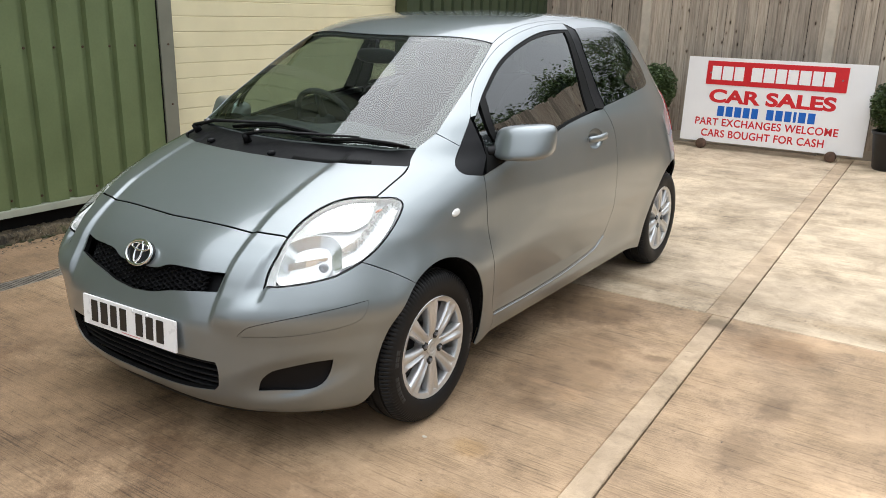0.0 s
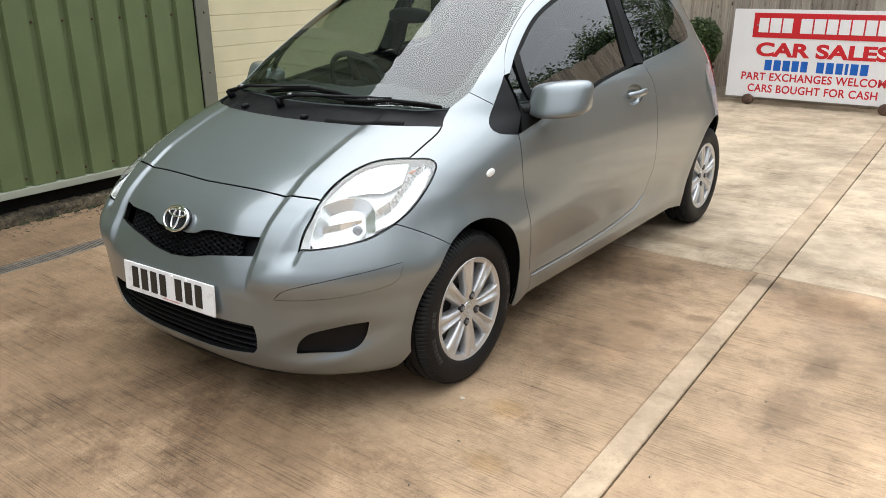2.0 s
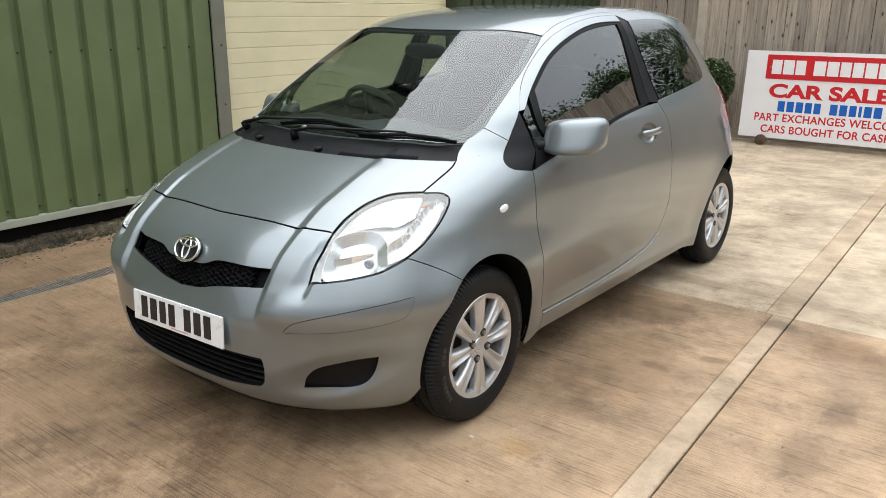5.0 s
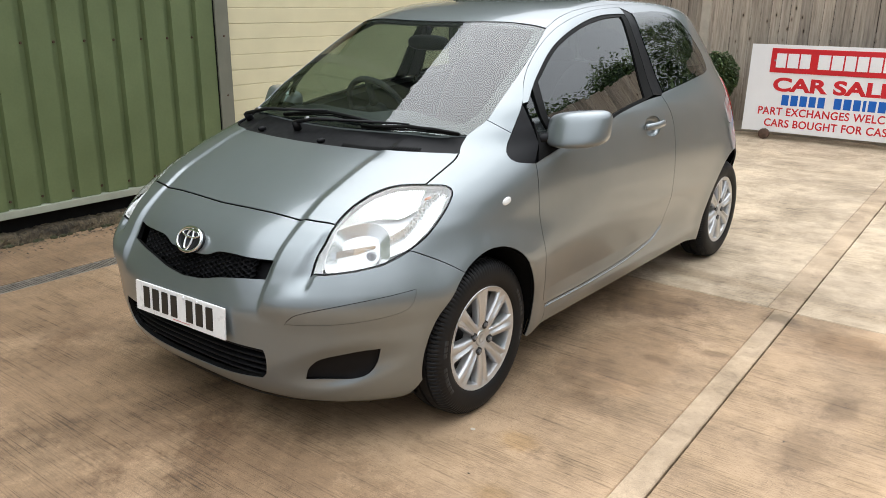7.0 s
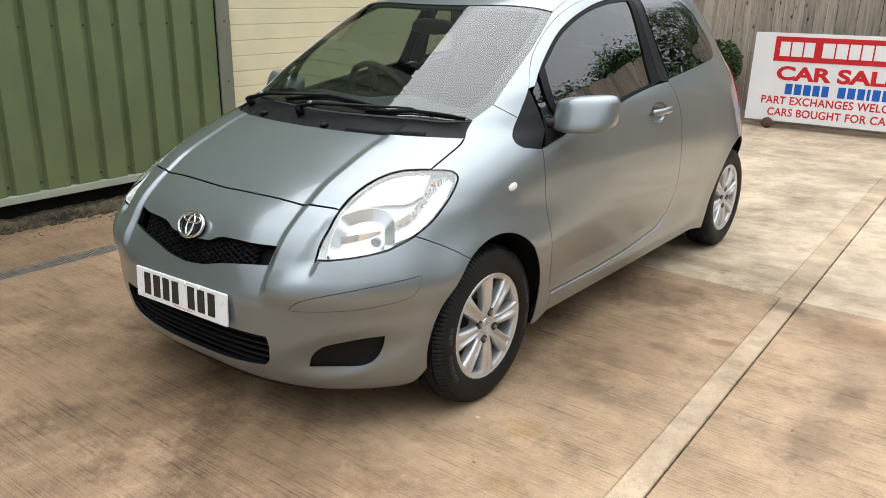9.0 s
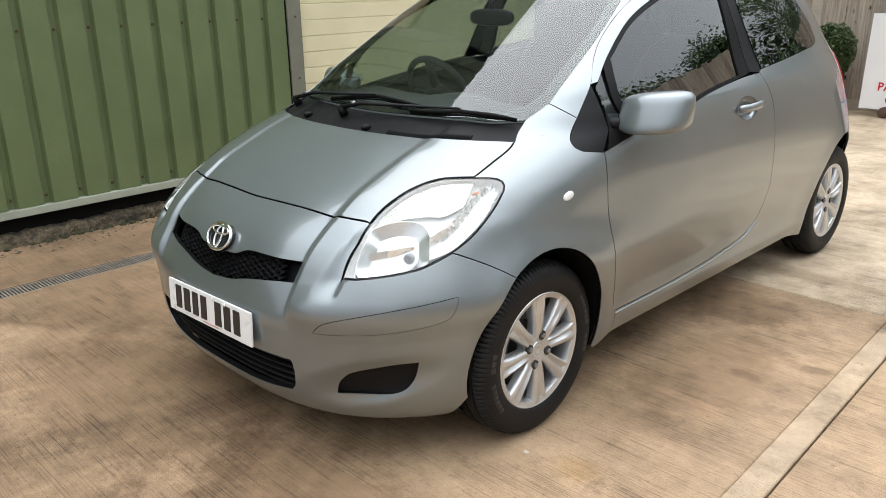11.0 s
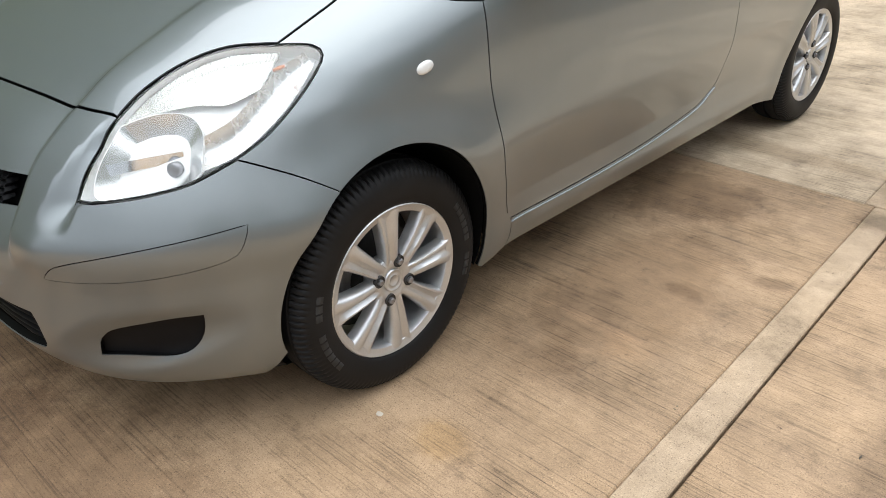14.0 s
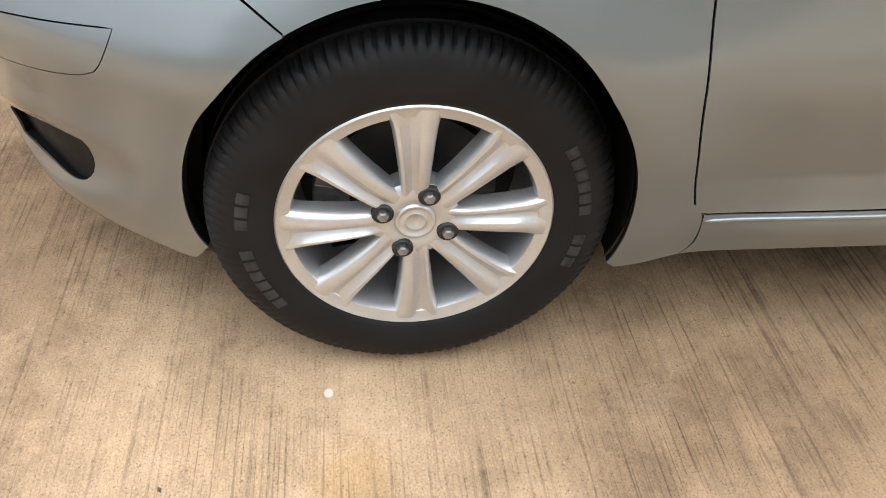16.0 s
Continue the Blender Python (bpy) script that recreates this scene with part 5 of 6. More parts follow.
def tyre_marking(parent, start, end, count, r0, r1):
    """Plain raised blocks where the tyre carries its writing."""
    for k in range(count):
        a0 = start + (end - start) * (k + 0.06) / count
        a1 = start + (end - start) * (k + 0.86) / count
        bm = bmesh.new()
        rows = []
        for j in range(5):
            a = radians(a0 + (a1 - a0) * j / 4)
            rows.append([bm.verts.new((x, r * math.cos(a), r * math.sin(a))) for r, x in ((r0, 0.0855), (r0, 0.0872), ((r0 + r1) / 2, 0.0875), (r1, 0.0860), (r1, 0.084))])
        for a, b in zip(rows, rows[1:]):
            for i in range(4):
                bm.faces.new((a[i], a[i + 1], b[i + 1], b[i]))
        part("marking", bm, PALE_RUBBER, parent)


for a0, a1, n in ((32, 2, 6), (-6, -22, 3), (214, 184, 6), (176, 160, 3)):
    tyre_marking(front_left, a0, a1, n, 0.2310, 0.2490)

# wheel wells and floor
for axle in AXLES:
    for side in (1, -1):
        bm = bmesh.new()
        rows = []
        ky, kz = ARCH_SIZE[axle][0] / 0.340, ARCH_SIZE[axle][1] / 0.340
        turns = [radians(-16 + 212 * k / 40) for k in range(41)]
        edges = dropped(np.array([(0.6, axle + 0.342 * math.cos(a) * ky * (1 + 0.065 * max(0, -math.cos(a)) * (axle < 1)), max(0.16, 0.295 + 0.342 * math.sin(a) * kz)) for a in turns]), np.array((1.0, 0, 0)), 0.4)[0][:, 0]
        for a, edge in zip(turns, edges):
            c, s = math.cos(a), math.sin(a)
            rows.append([bm.verts.new((side * x, axle + r * c * ky * (1 + 0.065 * max(0, -c) * (axle < 1)), 0.295 + r * s * kz)) for x, r in ((edge - 0.012, 0.339), (edge - 0.022, 0.349), (edge - 0.04, 0.353), (0.62, 0.355), (0.50, 0.355), (0.48, 0.30), (0.48, 0.0))])
        for a, b in zip(rows, rows[1:]):
            for i in range(6):
                bm.faces.new((a[i], a[i + 1], b[i + 1], b[i]))
        part("wheel_liner", bm, DARK, car, "black plastic wheel liner")
bm = bmesh.new()
box(bm, -0.47, 0.47, -0.60, 2.80, 0.19, 0.30, 0.03)
box(bm, -0.74, 0.74, 0.42, 2.05, 0.21, 0.30, 0.02)
box(bm, -0.60, 0.60, -0.50, -0.36, 0.19, 0.60, 0.03)
box(bm, -0.62, 0.62, 2.82, 2.86, 0.25, 0.60, 0.01)
part("underbody", bm, DARK, car)
bm = bmesh.new()
rows = []
across = np.linspace(-0.70, 0.70, 41)
chin = settle(np.array([(min(abs(x), 0.69), NOSE(0.17) + 0.36 * (abs(x) / 0.7) ** 3.2, 0.175) for x in across]))
for x, p in zip(across, chin):
    rows.append([bm.verts.new((x, p[1] + dy, z)) for dy, z in ((0.004, 0.185), (0.002, 0.165), (0.012, 0.150), (0.05, 0.146), (0.25, 0.19))])
for a, b in zip(rows, rows[1:]):
    for i in range(4):
        bm.faces.new((a[i], b[i], b[i + 1], a[i + 1]))
part("chin_spoiler", bm, BLACK, car, "scuffed black plastic lip under the bumper")


# ---- grilles, badge, plate ----
def on_form(x, z, sink, facing=(0, -1, 0)):
    p, ok = dropped(np.array([(x, -0.4, z)]), np.array(facing, float), 0.6)
    return p[0] - outward(p)[0] * sink


grille = panel("grille", grille_hole, (0, -1, 0.1), BLACK, car, sink=0.055, gap=-0.004, lip=0, label="black honeycomb grille")
intake = panel("lower_grille", intake_hole, (0, -1, 0.1), DARK, car, sink=0.075, gap=-0.004, lip=0, label="black slatted lower grille")


def honeycomb():
    bm = bmesh.new()
    poly = inset(grille_hole[:, [0, 2]], -0.004)
    w, h = 0.026, 0.0165
    sites = []
    for i in range(-15, 16):
        for j in range(-2, 9):
            x, z = i * w * 0.75, 0.55 + j * h + (0.5 * h if i % 2 else 0)
            sites.append((x, z))
    inside = contains(poly, np.array(sites))
    scales, sinks = np.array((0.98, 0.90, 0.80, 0.72)), np.array((0.030, 0.018, 0.018, 0.045))
    turn = np.pi / 3 * np.arange(6)
    kept = np.array(sites)[inside]
    px = kept[:, 0, None, None] + scales[None, :, None] * w / 2 * np.cos(turn)
    pz = kept[:, 1, None, None] + scales[None, :, None] * h * 0.577 * np.sin(turn)
    base = dropped(np.stack([px.ravel(), np.full(px.size, -0.4), pz.ravel()], 1), np.array((0, -1.0, 0)), 0.6)[0]
    base[:, 1] += np.broadcast_to(sinks[None, :, None], px.shape).ravel()
    for c in range(len(kept)):
        vs = [bm.verts.new(p) for p in base[24 * c:24 * c + 24]]
        for a in range(3):
            for k in range(6):
                m = (k + 1) % 6
                bm.faces.new((vs[a * 6 + k], vs[a * 6 + m], vs[a * 6 + 6 + m], vs[a * 6 + 6 + k]))
    part("honeycomb", bm, BLACK, grille, smooth=False)


honeycomb()
for z in (0.258, 0.282, 0.306, 0.330, 0.354):
    bm = bmesh.new()
    half = 0.365 if z < 0.27 else 0.392
    xs = np.linspace(-half, half, 33)
    base = dropped(np.array([(x, -0.4, z) for x in xs]), np.array((0, -1.0, 0)), 0.6)[0]
    rows = []
    for p in base:
        rows.append([bm.verts.new((p[0], p[1] + dy, z + dz)) for dy, dz in ((0.065, 0.006), (0.026, 0.004), (0.022, 0.0), (0.026, -0.004), (0.065, -0.002))])
    for a, b in zip(rows, rows[1:]):
        for i in range(4):
            bm.faces.new((a[i], b[i], b[i + 1], a[i + 1]))
    part("slat", bm, BLACK, intake)


def oval(bm, at, facing, rx, rz, thick, deep=0.006, dx=0.0, dz=0.0):
    """An oval ring laid on a plane that looks along facing."""
    m = look(at, Vector(at) - Vector(facing))
    pts = []
    n = 56
    rows = []
    for k in range(n):
        a = 2 * math.pi * k / n
        row = []
        for b in range(8):
            c = 2 * math.pi * b / 8
            rr = thick * math.cos(c)
            row.append(bm.verts.new(m @ Vector((dx + (rx + rr) * math.cos(a), dz + (rz + rr) * math.sin(a), deep * math.sin(c)))))
        rows.append(row)
    for k in range(n):
        a, b = rows[k], rows[(k + 1) % n]
        for i in range(8):
            bm.faces.new((a[i], a[(i + 1) % 8], b[(i + 1) % 8], b[i]))


def badge():
    at = on_form(0.0, 0.660, -0.015)
    at = (0.002, at[1], at[2])
    out = Vector((0, -0.86, 0.50))
    bm = bmesh.new()
    oval(bm, at, out, 0.064, 0.044, 0.0055)
    b = part("badge", bm, CHROME, car, "chrome oval badge")
    bm = bmesh.new()
    oval(bm, at, out, 0.045, 0.013, 0.0045, dz=0.021)
    part("oval", bm, CHROME, b)
    bm = bmesh.new()
    oval(bm, at, out, 0.017, 0.036, 0.0045)
    part("oval", bm, CHROME, b)
    bm = bmesh.new()
    m = look(Vector(at) - out * 0.003, Vector(at) - out)
    vs = [bm.verts.new(m @ Vector((0.066 * math.cos(2 * math.pi * k / 40), 0.046 * math.sin(2 * math.pi * k / 40), 0))) for k in range(40)]
    lo = [bm.verts.new(v.co - out * 0.03) for v in vs]
    bm.faces.new(vs)
    for k in range(40):
        bm.faces.new((vs[k], lo[k], lo[(k + 1) % 40], vs[(k + 1) % 40]))
    part("badge_base", bm, GLOSS_BLACK, b, smooth=False)


badge()


def number_plate():
    n = new("number_plate")
    n.parent = car
    tagged(n, "white number plate with black characters")
    n.matrix_basis = pose(0.004, -0.724, 0.433, -4.0, -1.6, 0)
    bm = bmesh.new()
    box(bm, -0.26, 0.26, -0.004, 0.004, -0.0555, 0.0555, 0.003)
    part("plate", bm, PLATE, n, smooth=False)
    bars([0.036, 0.038, 0.035, 0.035, -0.016, 0.036, 0.037, 0.036], 0.079, (-0.207, -0.0045, -0.0365), INK, n, gap=0.0195, depth=0.0015, name="character")
    bars([0.10], 0.0028, (-0.03, -0.0045, -0.0465), FAINT_RED, n, depth=0.0012)
    for x in (0.035, 0.115):
        bm = bmesh.new()
        bmesh.ops.create_cone(bm, cap_ends=True, segments=14, radius1=0.006, radius2=0.0045, depth=0.004, matrix=pose(x, -0.006, 0.046, 90, 0, 0))
        part("screw_cap", bm, PLATE, n)
    bm = bmesh.new()
    box(bm, -0.20, 0.20, 0.003, 0.03, -0.03, 0.03)
    part("mount", bm, BLACK, n, smooth=False)


number_plate()


# ---- headlamps ----
lamp_outline = ring(lamp_upper, lamp_tip, lamp_lower, lamp_inner)


def headlamps():
    lamps = []
    for s in (1, -1):
        h = new("headlamp")
        h.parent = car
        tagged(h, "clear swept-back headlamp with a bright reflector")
        lamps.append(h)
    lamps = tuple(lamps)
    face = (0.62, -0.62, 0.48)
    for l in pair("lens", lamp_outline, face, LENS, lamps, sink=0.001, gap=0.002, lip=0.006, grid=0.015):
        l.visible_shadow = False
    rim = inset_ring(lamp_outline, 0.006, face)
    pair("lamp_seal", lamp_outline, face, SEAL_AND_SHADE, lamps, holes=[rim], sink=0.004, gap=0.001, lip=0.0, grid=0.02)
    pair("housing", lamp_outline, face, PALE_WALL, lamps, sink=0.040, gap=0.0, lip=0, grid=0.012)
    wall = inset_ring(lamp_outline, 0.004, face)
    on = settle(wall)
    n = outward(on)
    # the main bowl's edge, cut straight on its outer side, and its deepest place
    bowl = settle(ring(run((0.524, -0.456, 0.757), (0.556, -0.410, 0.773), (0.602, -0.366, 0.778), (0.640, -0.351, 0.765), (0.668, -0.357, 0.742)), run((0.668, -0.357, 0.742), (0.697, -0.388, 0.684)),
                       run((0.697, -0.388, 0.684), (0.690, -0.418, 0.662), (0.660, -0.468, 0.652), (0.615, -0.523, 0.645), (0.575, -0.552, 0.645), (0.559, -0.549, 0.664), (0.546, -0.524, 0.698), (0.524, -0.456, 0.757))))
    bowl_out = outward(bowl)
    deep_at = settle(np.array([(0.628, -0.455, 0.705)]))[0]
    deep_out = outward(deep_at[None])[0]
    bowl_rows = []
    for k in range(13):
        r = 1 - k / 12.0
        depth = 0.010 + 0.056 * (1 - r * r)
        mid = deep_at + (bowl - deep_at) * max(r, 0.02)
        bowl_rows.append(mid - (bowl_out * r + deep_out * (1 - r)) * depth)
    # added mirror strip, tilted down to imitate the ground's reflection across the bowl
    band_top = settle(run((0.545, -0.522, 0.702), (0.600, -0.470, 0.722), (0.655, -0.405, 0.735)))
    band_low = settle(run((0.552, -0.535, 0.682), (0.605, -0.480, 0.704), (0.662, -0.410, 0.717)))
    band_rows = [band_top - outward(band_top) * np.linspace(0.016, 0.032, len(band_top))[:, None]]
    band_rows.append(band_low[:len(band_top)] - outward(band_low[:len(band_top)]) * np.linspace(0.026, 0.048, len(band_top))[:, None])
    # the fluted strip between the bowl and the upper edge, and the smooth pocket at the outer side
    top = settle(run((0.512, -0.440, 0.757), (0.514, -0.362, 0.790), (0.532, -0.280, 0.825), (0.570, -0.206, 0.848), (0.640, -0.135, 0.857), step=0.0014))
    low_edge = run((0.527, -0.448, 0.761), (0.548, -0.402, 0.782), (0.609, -0.329, 0.795), (0.655, -0.285, 0.797), (0.676, -0.215, 0.815))
    low_edge = settle(np.stack([np.interp(np.linspace(0, 1, len(top)), np.linspace(0, 1, len(low_edge)), low_edge[:, i]) for i in range(3)], 1))
    top_out, low_out = outward(top), outward(low_edge)
    flute_rows = []
    for j in range(9):
        v = j / 8
        p = top + (low_edge - top) * v
        wave = np.abs(np.sin(np.arange(len(top)) * 0.62))
        flute_rows.append(p - (top_out * (1 - v) + low_out * v) * (0.016 + 0.006 * v + 0.0046 * wave + 0.0036 * (j % 2))[:, None])
    side_a = settle(run((0.668, -0.357, 0.742), (0.683, -0.300, 0.765), (0.681, -0.240, 0.797), (0.672, -0.160, 0.838), (0.676, -0.098, 0.852)))
    side_b = run((0.699, -0.388, 0.684), (0.706, -0.318, 0.690), (0.716, -0.250, 0.722), (0.716, -0.168, 0.772), (0.700, -0.090, 0.832))
    side_b = settle(np.stack([np.interp(np.linspace(0, 1, len(side_a)), np.linspace(0, 1, len(side_b)), side_b[:, i]) for i in range(3)], 1))
    side_a_out, side_b_out = outward(side_a), outward(side_b)
    pocket_rows = []
    for j in range(11):
        v = j / 10
        hollow = 0.012 + 0.016 * math.sin(math.pi * v)
        pocket_rows.append(side_a + (side_b - side_a) * v - (side_a_out * (1 - v) + side_b_out * v) * hollow)

    def sheet(name, rows, mat, h, s, closed=False, label="", smooth=True):
        bm = bmesh.new()
        grid = [[bm.verts.new((s * q[0], q[1], q[2])) for q in row] for row in rows]
        for a, b in zip(grid, grid[1:]):
            for k in range(len(a) if closed else len(a) - 1):
                q = (k + 1) % len(a)
                bm.faces.new((a[k], a[q], b[q], b[k]))
        return part(name, bm, mat, h, label, smooth=smooth)

    for s, h in zip((1, -1), lamps):
        sheet("housing_wall", [np.vstack([on, on[:1]]) - np.vstack([n, n[:1]]) * deep for deep in (0.004, 0.044)], PALE_WALL, h, s)
        sheet("main_reflector", bowl_rows, MIRROR, h, s, closed=True, label="mirror-bright main reflector")
        sheet("reflector_rim", [bowl - bowl_out * 0.010, bowl + (bowl - deep_at) * 0.012 - bowl_out * 0.009, bowl + (bowl - deep_at) * 0.030 - bowl_out * 0.034], PALE_WALL, h, s, closed=True)
        sheet("band_mirror", band_rows, CHROME, h, s, label="added mirror strip for the band reflected across the bowl")
        sheet("fluted_reflector", flute_rows, FLUTED, h, s, smooth=False, label="finely fluted bright reflector")
        sheet("outer_pocket", pocket_rows, CHROME_SATIN, h, s)
        turn = Matrix.Diagonal((s, 1, 1, 1))
        # bulb and its shield in the bowl
        aim = Vector((0.42, -0.88, 0.20)).normalized()
        seat_at = Vector(deep_at - deep_out * 0.058)
        m = turn @ Matrix.Translation(seat_at + Vector((0.026, 0.036, 0.004))) @ aim.to_track_quat("Z", "Y").to_matrix().to_4x4()
        bm = bmesh.new()
        lathe(bm, [(-0.02, 0.012), (0.014, 0.012), (0.016, 0.0155), (0.030, 0.0155), (0.033, 0.012), (0.034, 0.006), (0.032, 0.0)], 24, axis="z")
        bmesh.ops.transform(bm, matrix=m, verts=bm.verts)
        part("bulb", bm, STEEL, h, "grey bulb shield")
        at = Vector(settle(np.array([(0.667, -0.178, 0.834)]))[0]) - Vector((0.45, -0.42, 0.79)) * 0.012
        bm = bmesh.new()
        tube(bm, [at, at + Vector((0.004, 0.012, 0.003)), at + Vector((0.008, 0.024, 0.006))], [0.003, 0.0042, 0.003], 10)
        bmesh.ops.transform(bm, matrix=turn, verts=bm.verts)
        part("indicator_bulb", bm, AMBER, h, "amber bulb")


def inset_ring(loop, by, facing):
    d = np.array(facing, float)
    d /= np.linalg.norm(d)
    u = np.cross((0, 0, 1), d)
    u /= np.linalg.norm(u)
    v = np.cross(d, u)
    on = settle(loop)
    flat = inset(np.stack([on @ u, on @ v], 1), by)
    return settle(flat[:, :1] * u + flat[:, 1:] * v + (on @ d)[:, None] * d)


CHROME_SATIN = mottled("bright_reflector_plastic", (0.84, 0.84, 0.83), 0.26, 0.8, scale=60, depth=0.08)
FLUTED = mottled("fluted_bright_plastic", (0.90, 0.90, 0.87), 0.20, 0.7, depth=0.05)
PALE_WALL = mottled("pale_lamp_wall", (0.80, 0.80, 0.79), 0.3, depth=0.04)
headlamps()


# ---- mirrors, handles, wipers, small parts ----
def blob(bm, at, radii, power=3.0, nu=28, nv=18, m=None):
    """A soft-cornered box."""
    rows = []
    for i in range(1, nv):
        t = math.pi * i / nv - math.pi / 2
        row = []
        for k in range(nu):
            a = 2 * math.pi * k / nu
            f = lambda v: math.copysign(abs(v) ** (2 / power), v)
            c = Vector((f(math.cos(t)) * f(math.cos(a)) * radii[0], f(math.cos(t)) * f(math.sin(a)) * radii[1], f(math.sin(t)) * radii[2]))
            row.append(bm.verts.new(Vector(at) + (m @ c if m is not None else c)))
        rows.append(row)
    for a, b in zip(rows, rows[1:]):
        for k in range(nu):
            bm.faces.new((a[k], a[(k + 1) % nu], b[(k + 1) % nu], b[k]))
    bm.faces.new(rows[0][::-1])
    bm.faces.new(rows[-1])


for s, door, mx, mz in zip((1, -1), doors, (0.862, 0.826), (1.006, 0.978)):
    d = new("door_mirror")
    d.parent = car
    tagged(d, "silver-grey door mirror on a black foot")
    bm = bmesh.new()
    blob(bm, (0, 0, 0), (0.122, 0.064, 0.067), 4.6, 40, 26)
    for v in bm.verts:
        v.co.z *= 1 - 0.10 * (v.co.x / 0.122 < 0) * abs(v.co.x / 0.122)
        v.co.z += 0.012 * v.co.x / 0.122
        v.co.y += 0.42 * v.co.z
        v.co.y += 0.045 * (v.co.x / 0.122) ** 2
        if v.co.y > 0.03:
            v.co.y = 0.03 + 0.4 * (v.co.y - 0.03)
    bmesh.ops.transform(bm, matrix=pose(s * mx, 0.495, mz, 0, 0, -s * -8) @ Matrix.Diagonal((s, 1, 1, 1)), verts=bm.verts)
    part("mirror_shell", bm, PAINT, d)
    bm = bmesh.new()
    blob(bm, (0, 0, 0), (0.105, 0.05, 0.052), 3.2)
    bmesh.ops.transform(bm, matrix=pose(s * mx, 0.508, mz - 0.010, 0, 0, s * 8) @ Matrix.Diagonal((s, 1, 1, 1)), verts=bm.verts)
    part("mirror_base", bm, BLACK, d)
    bm = bmesh.new()
    tube(bm, [(s * 0.70, 0.44, 0.955), (s * 0.745, 0.455, 0.962), (s * 0.79, 0.475, 0.972), (s * 0.83, 0.49, 0.985)], [0.036, 0.030, 0.026, 0.024], 14, flat=0.75)
    part("mirror_foot", bm, BLACK, d, "black plastic foot")
    # door handle in its dished cup
    rim_on = settle(handle_hole)
    rim_out, middle = outward(rim_on), rim_on.mean(0)
    bm = bmesh.new()
    rows = [[bm.verts.new((s * q[0], q[1], q[2])) for q in middle + (rim_on - middle) * k - rim_out * deep] for k, deep in ((1.015, 0.0015), (0.97, 0.004), (0.90, 0.012), (0.78, 0.019), (0.55, 0.023), (0.2, 0.024))]
    for a, b in zip(rows, rows[1:]):
        for k in range(len(a)):
            q = (k + 1) % len(a)
            bm.faces.new((a[k], a[q], b[q], b[k]))
    bm.faces.new(rows[-1])
    part("handle_cup", bm, PAINT, door)
    bm = bmesh.new()
    tube(bm, [(0.822, 1.215, 0.928), (0.836, 1.228, 0.928), (0.850, 1.26, 0.929), (0.853, 1.31, 0.930), (0.850, 1.36, 0.931), (0.838, 1.392, 0.932), (0.824, 1.402, 0.932)], [0.013, 0.0155, 0.016, 0.016, 0.016, 0.0145, 0.012], 14, flat=1.0)
    for v in bm.verts:
        v.co.x = 0.84 + (v.co.x - 0.84) * 0.75
    bmesh.ops.transform(bm, matrix=Matrix.Diagonal((s, 1, 1, 1)), verts=bm.verts)
    part("door_handle", bm, PAINT, door, "painted pull handle")
    # side repeater
    bm = bmesh.new()
    at = settle(np.array([(0.793, 0.131, 0.782)]))[0]
    nn = Vector(outward(np.array([at]))[0])
    ax = (Vector((0, 1, 0)) - nn * nn.y).normalized()
    m = Matrix.Translation(at) @ Matrix((ax, nn.cross(ax), nn)).transposed().to_4x4()
    blob(bm, (0, 0, 0), (0.025, 0.0135, 0.006), 2.2, nu=20, nv=8, m=None)
    bmesh.ops.transform(bm, matrix=Matrix.Diagonal((s, 1, 1, 1)) @ m @ pose(0, 0, 0, 0, 0, 12), verts=bm.verts)
    part("side_repeater", bm, WHITE_LENS, car, "small white oval side lamp")


def over_form(x, y, z, rise):
    p = settle(np.array([(x, y, z)]))
    return Vector(p[0] + outward(p)[0] * rise)


def wiper(pivot, knee, tip, blade):
    w = new("wiper")
    w.parent = car
    tagged(w, "black windscreen wiper, parked")
    bm = bmesh.new()
    pts = [over_form(*pivot, 0.004), over_form(*pivot, 0.020)]
    tube(bm, [over_form(*pivot, -0.01), over_form(*pivot, 0.026)], [0.017, 0.015], 14)
    part("pivot_cap", bm, BLACK, w)
    bm = bmesh.new()
    tube(bm, [over_form(*pivot, 0.022), over_form(*knee, 0.028), over_form(*tip, 0.026)], [0.0120, 0.0105, 0.0050], 8, flat=0.7)
    part("arm", bm, BLACK, w)
    bm = bmesh.new()
    tube(bm, [over_form(*b, 0.012 + 0.006 * math.sin(math.pi * k / (len(blade) - 1))) for k, b in enumerate(blade)], [0.004] + [0.0075] * (len(blade) - 2) + [0.004], 8)
    tube(bm, [over_form(*b, 0.004) for b in blade], 0.0035, 6)
    part("blade", bm, SEAL_AND_SHADE, w)
    bm = bmesh.new()
    q = over_form(*pivot, 0.032)
    r = over_form(*knee, 0.034)
    tube(bm, [q.lerp(r, 0.55), q.lerp(r, 0.75)], [0.007, 0.007], 8)
    part("clip", bm, STEEL, w)


wiper((-0.50, 0.03, 0.975), (-0.37, 0.035, 0.998), (-0.02, 0.055, 1.018), [(-0.253, 0.020, 1.0), (-0.12, 0.045, 1.015), (0.0, 0.055, 1.02), (0.13, 0.046, 1.014), (0.235, 0.044, 1.010)])
wiper((-0.111, -0.040, 0.979), (-0.03, -0.01, 0.99), (0.40, 0.060, 1.006), [(0.20, 0.010, 1.0), (0.31, 0.026, 0.998), (0.401, 0.055, 1.004), (0.506, 0.095, 1.0), (0.575, 0.135, 0.992)])
for x, y in ((-0.297, -0.068), (0.084, -0.100)):
    bm = bmesh.new()
    c = over_form(x, y, 0.96, -0.004)
    blob(bm, c, (0.012, 0.020, 0.010), 2.4, 16, 10)
    part("washer_nozzle", bm, BLACK, car)
bm = bmesh.new()
